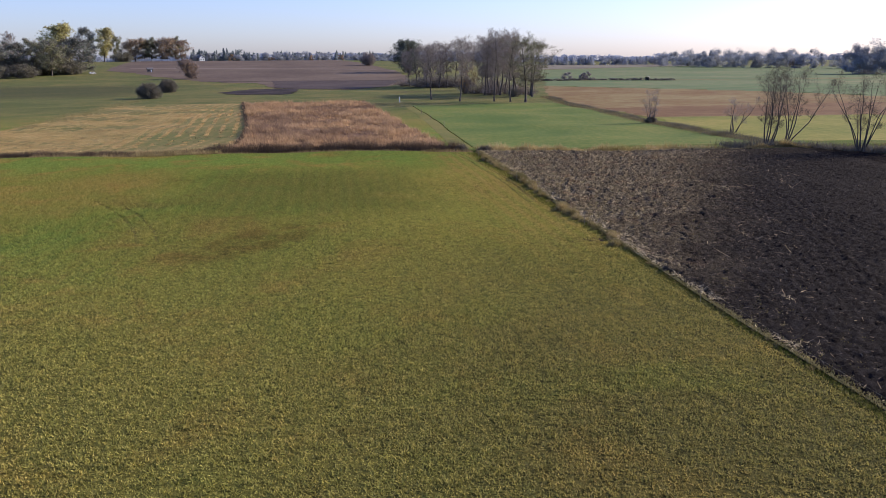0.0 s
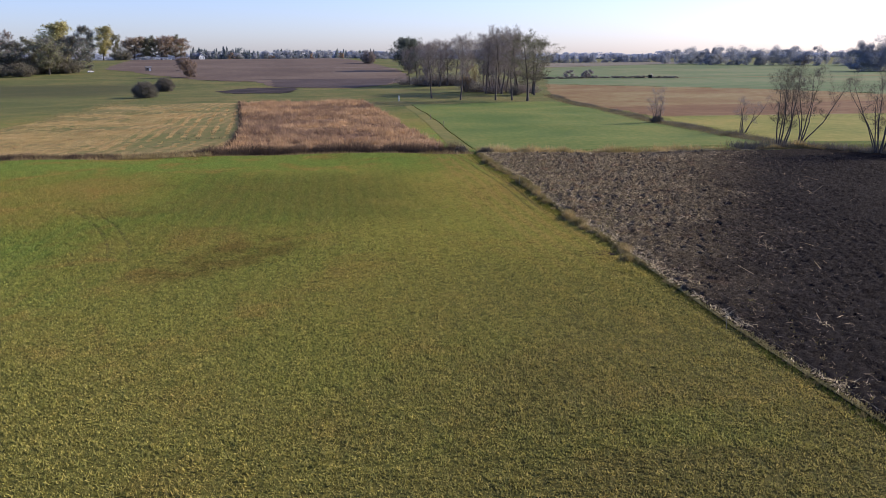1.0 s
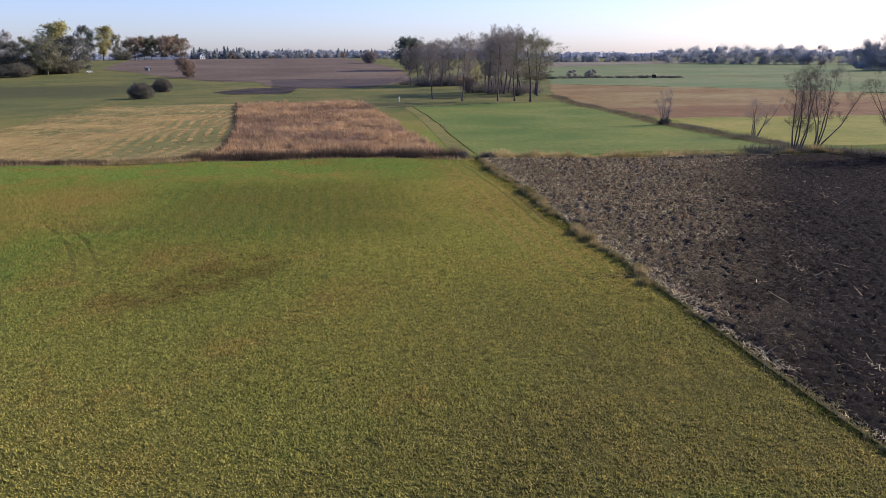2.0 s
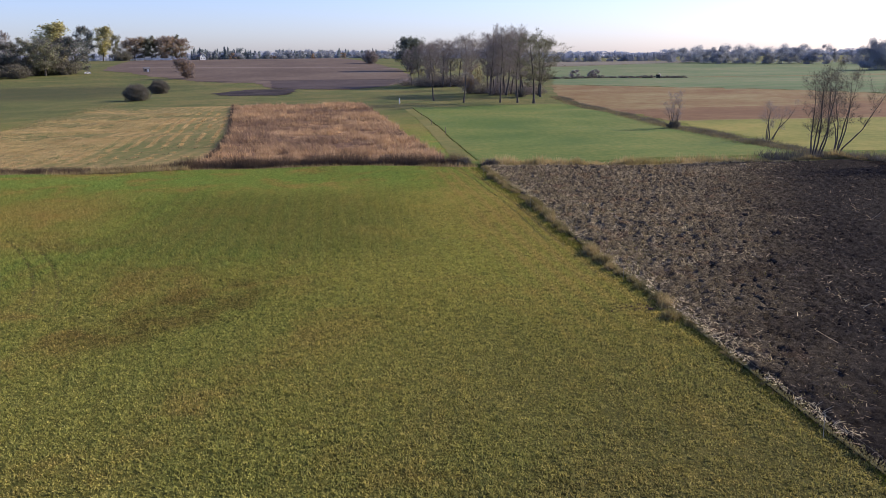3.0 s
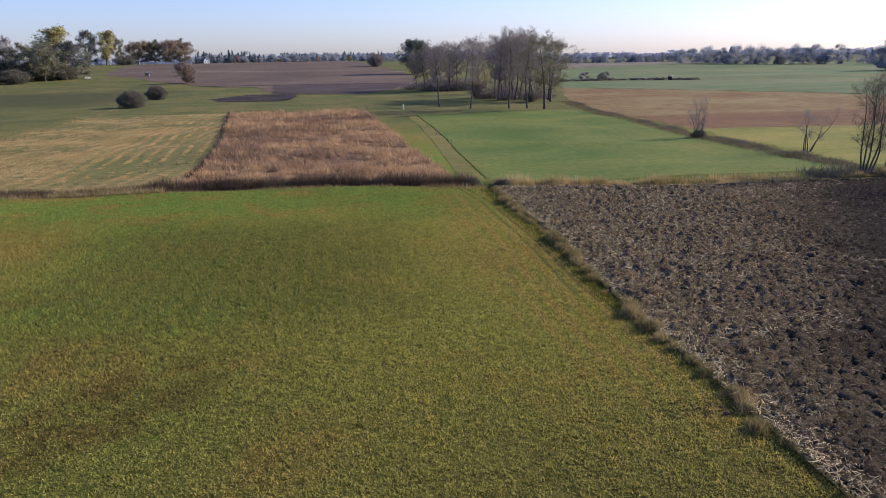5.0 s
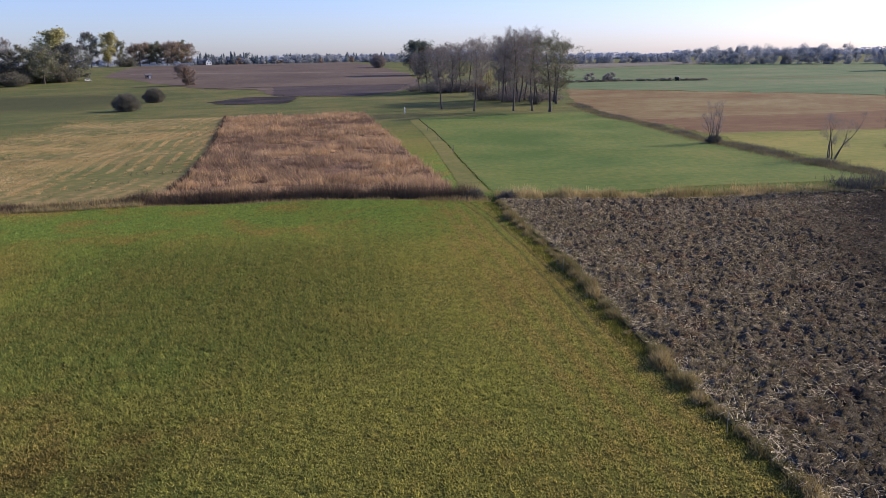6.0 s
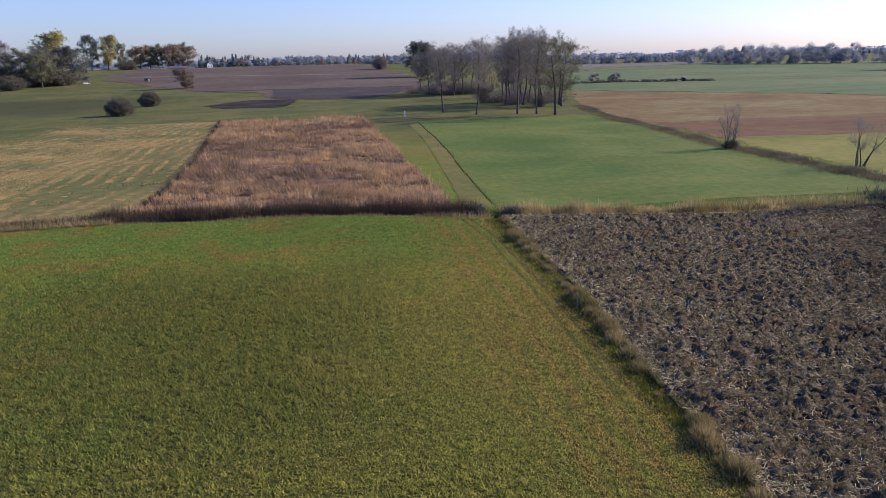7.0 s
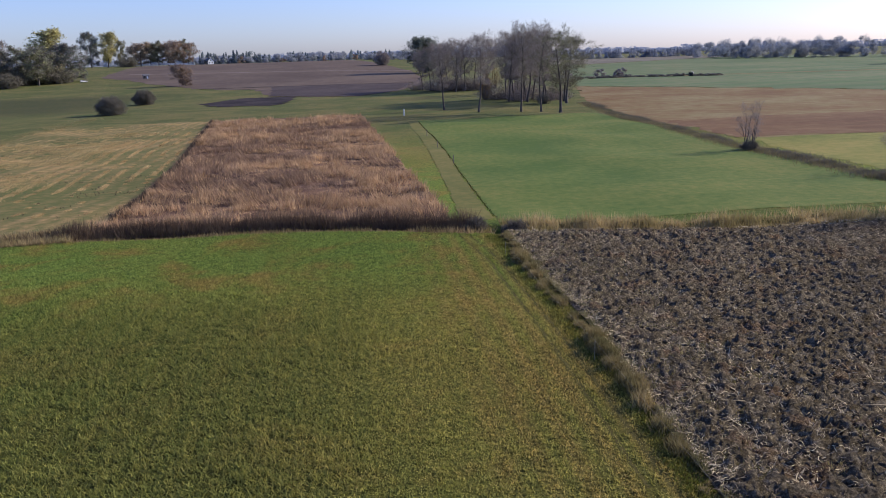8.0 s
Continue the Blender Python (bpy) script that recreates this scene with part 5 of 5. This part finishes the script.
kind = rs.uniform(0, 1, n) < 0.68
sward("hedge_scrub", np.stack([hx, hy], -1)[kind], (0.2 + 1.1 * bulk[kind]) * rs.uniform(0.5, 1.1, kind.sum()), 0.05, M_TWIGGREY, "low dark scrub along the ditch between the fields", "hedge", rs, 0.9)
sward("hedge_grass", np.stack([hx - 0.8, hy], -1)[~kind], (0.3 + 0.5 * bulk[~kind]) * rs.uniform(0.6, 1.1, (~kind).sum()), 0.06, M_WEED, "dry grass along the scrubby ditch", "grass", rs, 0.4)
# added dark blades stand in for the shaded step along the crop
n = 1800
ey = 113 + 108 * rs.uniform(0, 1, n)
sward("crop_edge_grass", np.stack([np.interp(ey, (110, 130, 175, 226), (21.2, 21.65, 23.35, 23.75)) + rs.normal(0, 0.1, n), ey], -1), rs.uniform(0.08, 0.16, n), 0.06, M_TUSSOCK, "added dark grass standing in for the shaded step at the crop's edge", "grass", rs, 0.3)
n = 7000
lv = rs.uniform(0, 1, n)
sward("stubble_edge_weeds", np.stack([np.interp(lv, (0, 0.5, 1), (-59, -61, -63)) + rs.normal(0, 1.9, n), 165 + lv * 112], -1), rs.uniform(0.1, 0.6, n) * np.clip(0.7 + 0.5 * lumps(lv * 0, lv * 110, 4, 43), 0.15, 1.5), 0.08, M_WEED, "rust-brown weeds along the stubble's edge", "weeds", rs, 0.4)
n = 3500
rx = rs.uniform(-27, -15, n)
sward("tall_bank_clump", np.stack([rx, ditch_at(rx) + rs.uniform(-1.6, 1.8, n)], -1), rs.uniform(0.5, 1.1, n), 0.06, M_BANKGRASS, "tall pale clumps of dead grass leaning over the ditch", "grass", rs, 0.5)
dock = shrub("dark_bush", 92, 1.3, 2.6, "small dark bush at the corner of the ditch", M_TWIGGREY, 50, 14, 0.03)
stand(dock, 21.9, 107.6, 0, 1.0)
stand(dock, 19.0, 109.6, 80, 0.8, 0.9)
stand(dock, 64.5, 150.2, 30, 0.9, 1.1)
drop_proto(dock)

# ---- stubble rows ----
n = 240000
sx, sy = rs.uniform(-75, -14, n), rs.uniform(118, 246, n)
slant = 0.085 * (sy - 118)
wide_row = 0.22 + 0.75 * smooth((-28 - sx) / 10)
sx = np.round((sx + slant) / 2.4) * 2.4 - slant + rs.normal(0, 1, n) * wide_row
heap = 0.7 * lumps(sx * 0.5, sy, 9, 51) + 0.6 * lumps(sx, sy, 1.2, 52) + 0.4 + 0.6 * smooth((155 - sy) / 25) * smooth((-22 - sx) / 10) - 0.75 * smooth((sy - 175) / 45)
keep = (sx > np.interp(sy, (118, 142, 250), (-74, -62, -61))) & (sx < np.interp(sy, (118, 130, 154, 187, 246), (-14.5, -13.6, -15.0, -18.9, -26))) & (heap > 0.05)
sward("straw_stubble", np.stack([sx, sy], -1)[keep], rs.uniform(0.08, 0.22, keep.sum()), 0.08, M_STRAWDULL, "short straw stubble in rows", "stubble", rs, 0.9)
n = 14000
sx, sy = rs.uniform(-72, -15, n), rs.uniform(119, 215, n)
keep = (sx > np.interp(sy, (118, 142, 250), (-70, -61, -60))) & (sx < np.interp(sy, (118, 130, 154, 187, 246), (-15.5, -14.6, -16, -20, -27))) & (lumps(sx * 0.4, sy, 1.1, 53) + 0.6 * lumps(sx, sy, 6, 54) > 1.0)
sward("stubble_weeds", np.stack([sx, sy], -1)[keep], rs.uniform(0.15, 0.4, keep.sum()), 0.08, M_EDGE, "dark dead weeds among the stubble", "weeds", rs, 0.6)

# ---- grass of the pasture ----


def arc(y):
    """Where a tractor turned in the west of the pasture."""
    return -13.6 - 7.8 * np.clip((np.asarray(y, float) - 54) / 20, 0, 2) ** 1.5


m = 1750000
ty = 15 + 99 * rs.uniform(0, 1, m)
tx = -56 + 76.4 * rs.uniform(0, 1, m)
keep = (np.abs(tx - 4) < 15 + 0.58 * (ty - 8) + 5 * np.sin(977.0 * ty)) & (ty < ditch_at(tx) - 1.0) & (tx < 20.0 + 0.12 * lumps(tx * 0, ty, 1.4, 64))
tx, ty = tx[keep], ty[keep]
n = len(tx)
lush = smooth((ty - 54) / 14) * smooth((10 - tx + 5 * lumps(tx, ty, 6.0, 62)) / 10) * smooth((104 - ty) / 14)
rut = np.minimum(np.abs(tx - np.interp(ty, (68, 98, 106.5), (18.2, 18.2, 17.2))), np.abs(tx - np.interp(ty, (68, 98, 106.5), (18.95, 18.95, 17.95))))
west_rut = arc(ty)
west_rut = np.minimum(np.abs(tx - west_rut), np.abs(tx - west_rut - 1.4))
worn = np.where(((ty > 66) & (rut < 0.16)) | ((ty > 55) & (ty < 76) & (west_rut < 0.2)), 0.5, 1.0)
tuft = 1 + 0.3 * lumps(tx, ty, 0.16, 61) + 0.2 * lumps(tx, ty, 0.6, 63)
blade = np.clip(rs.uniform(0.07, 0.13, n) * worn * tuft * (1 + 0.1 * smooth((ty - 50) / 14) + 0.85 * lush), 0.03, 0.34)
sward("pasture_tufts", np.stack([tx, ty], -1), blade, 0.055, M_BLADES, "short uneven tufts of grazed grass", "grass", rs, 0.8, (-0.1, -0.1))

# ---- dark line along the reed bed's edge and wheel tracks ----
# a row of added dark blades draws the bed's dark west edge
n = 5000
ev = rs.uniform(0, 1, n)
ey = 120 + ev * 128
sward("reed_edge", np.stack([np.interp(ey, (120, 130, 155, 188, 250), (-13.9, -13.9, -15.3, -18.9, -25.6)) + rs.normal(0, 0.13, n), ey], -1), rs.uniform(0.5, 0.95, n), 0.1, M_EDGE, "added row of dark upright blades along the edge of the bed", "reeds", rs, 0.2)


def track(name, line, width, label):
    """A wheel rut worn into the grass."""
    p = np.array(line, float)
    d = np.concatenate([[0], np.cumsum(np.hypot(*np.diff(p, axis=0).T))])
    q = np.arange(0, d[-1], 0.5)
    c = np.stack([np.interp(q, d, p[:, 0]), np.interp(q, d, p[:, 1])], -1) + 0.015 * rs.normal(size=(len(q), 2))
    t = np.gradient(c, axis=0)
    nrm = np.stack([t[:, 1], -t[:, 0]], -1) / np.linalg.norm(t, axis=1, keepdims=True)
    w = width * rs.uniform(0.5, 1.2, len(q))[:, None] / 2
    v = np.stack([c - nrm * w, c + nrm * w], 1).reshape(-1, 2)
    co = np.concatenate([v, (height(v[:, 0], v[:, 1]) + 0.012)[:, None]], 1)
    i = np.arange(len(q) - 1) * 2
    f = np.stack([i, i + 1, i + 3, i + 2], -1)
    return tagged(new(name, mesh_from(name, co, f, M_RUT)), label, "track", kind="structure")


for off in (0.0, 1.4):
    track("wheel_track", [(18.2 + off * 0.54, 68), (18.25 + off * 0.54, 85), (18.2 + off * 0.54, 98), (17.2 + off * 0.54, 106.5)], 0.2, "shallow wheel rut worn through the grass by the bank")
    track("wheel_track", [(float(arc(y)) + off, y) for y in range(76, 54, -2)], 0.17, "faint wheel rut across the pasture")

# ---- tussocks, dung and trampled spots in the pasture ----
spots = np.stack([rs.uniform(-16, 19, 60), rs.uniform(16, 100, 60)], -1)
spots[:30] = np.stack([rs.uniform(3, 19, 30), rs.uniform(16, 52, 30)], -1)
k = np.repeat(np.arange(len(spots)), 26)
xy = spots[k] + rs.normal(0, 1, (len(k), 2)) * rs.uniform(0.07, 0.2, len(spots))[k][:, None]
sward("pasture_tussocks", xy, rs.uniform(0.04, 0.1, len(xy)), 0.05, M_TUSSOCK, "small dark tussocks and droppings scattered over the pasture", "grass", rs, 0.7)
n = 110
a = rs.uniform(0, 2 * np.pi, n)
r = np.sqrt(rs.uniform(0, 1, n))
clods("trampled_patch", np.stack([18.2 + 1.5 * r * np.cos(a), 51.0 + 0.7 * r * np.sin(a)], -1), 0.036, M_CLOD, "trampled bare earth in the grass beside the fence", "soil").location.z = -0.1

# ---- the largest clods by the bank, each a piece of the ploughed field ----
clod_shapes = []
for i in range(6):
    v = ico_v * np.array([0.2, 0.15, 0.11]) * rs.uniform(0.65, 1.3, (12, 1))
    clod_shapes.append(mesh_from("clod", v, ico_f, M_SOIL))
for i in range(300):
    x, y = 21.4 + 12 * rs.uniform() ** 1.3, 62 + 38 * rs.uniform()
    c = part("clod", clod_shapes[i % 6], soil)
    c.location = (x, y, float(height(x, y)) + 0.19)
    c.rotation_euler, k = (rs.uniform(-0.4, 0.4), rs.uniform(-0.4, 0.4), rs.uniform(0, 6.28)), rs.uniform(0.6, 1.25)
    c.scale = (k, k, k)
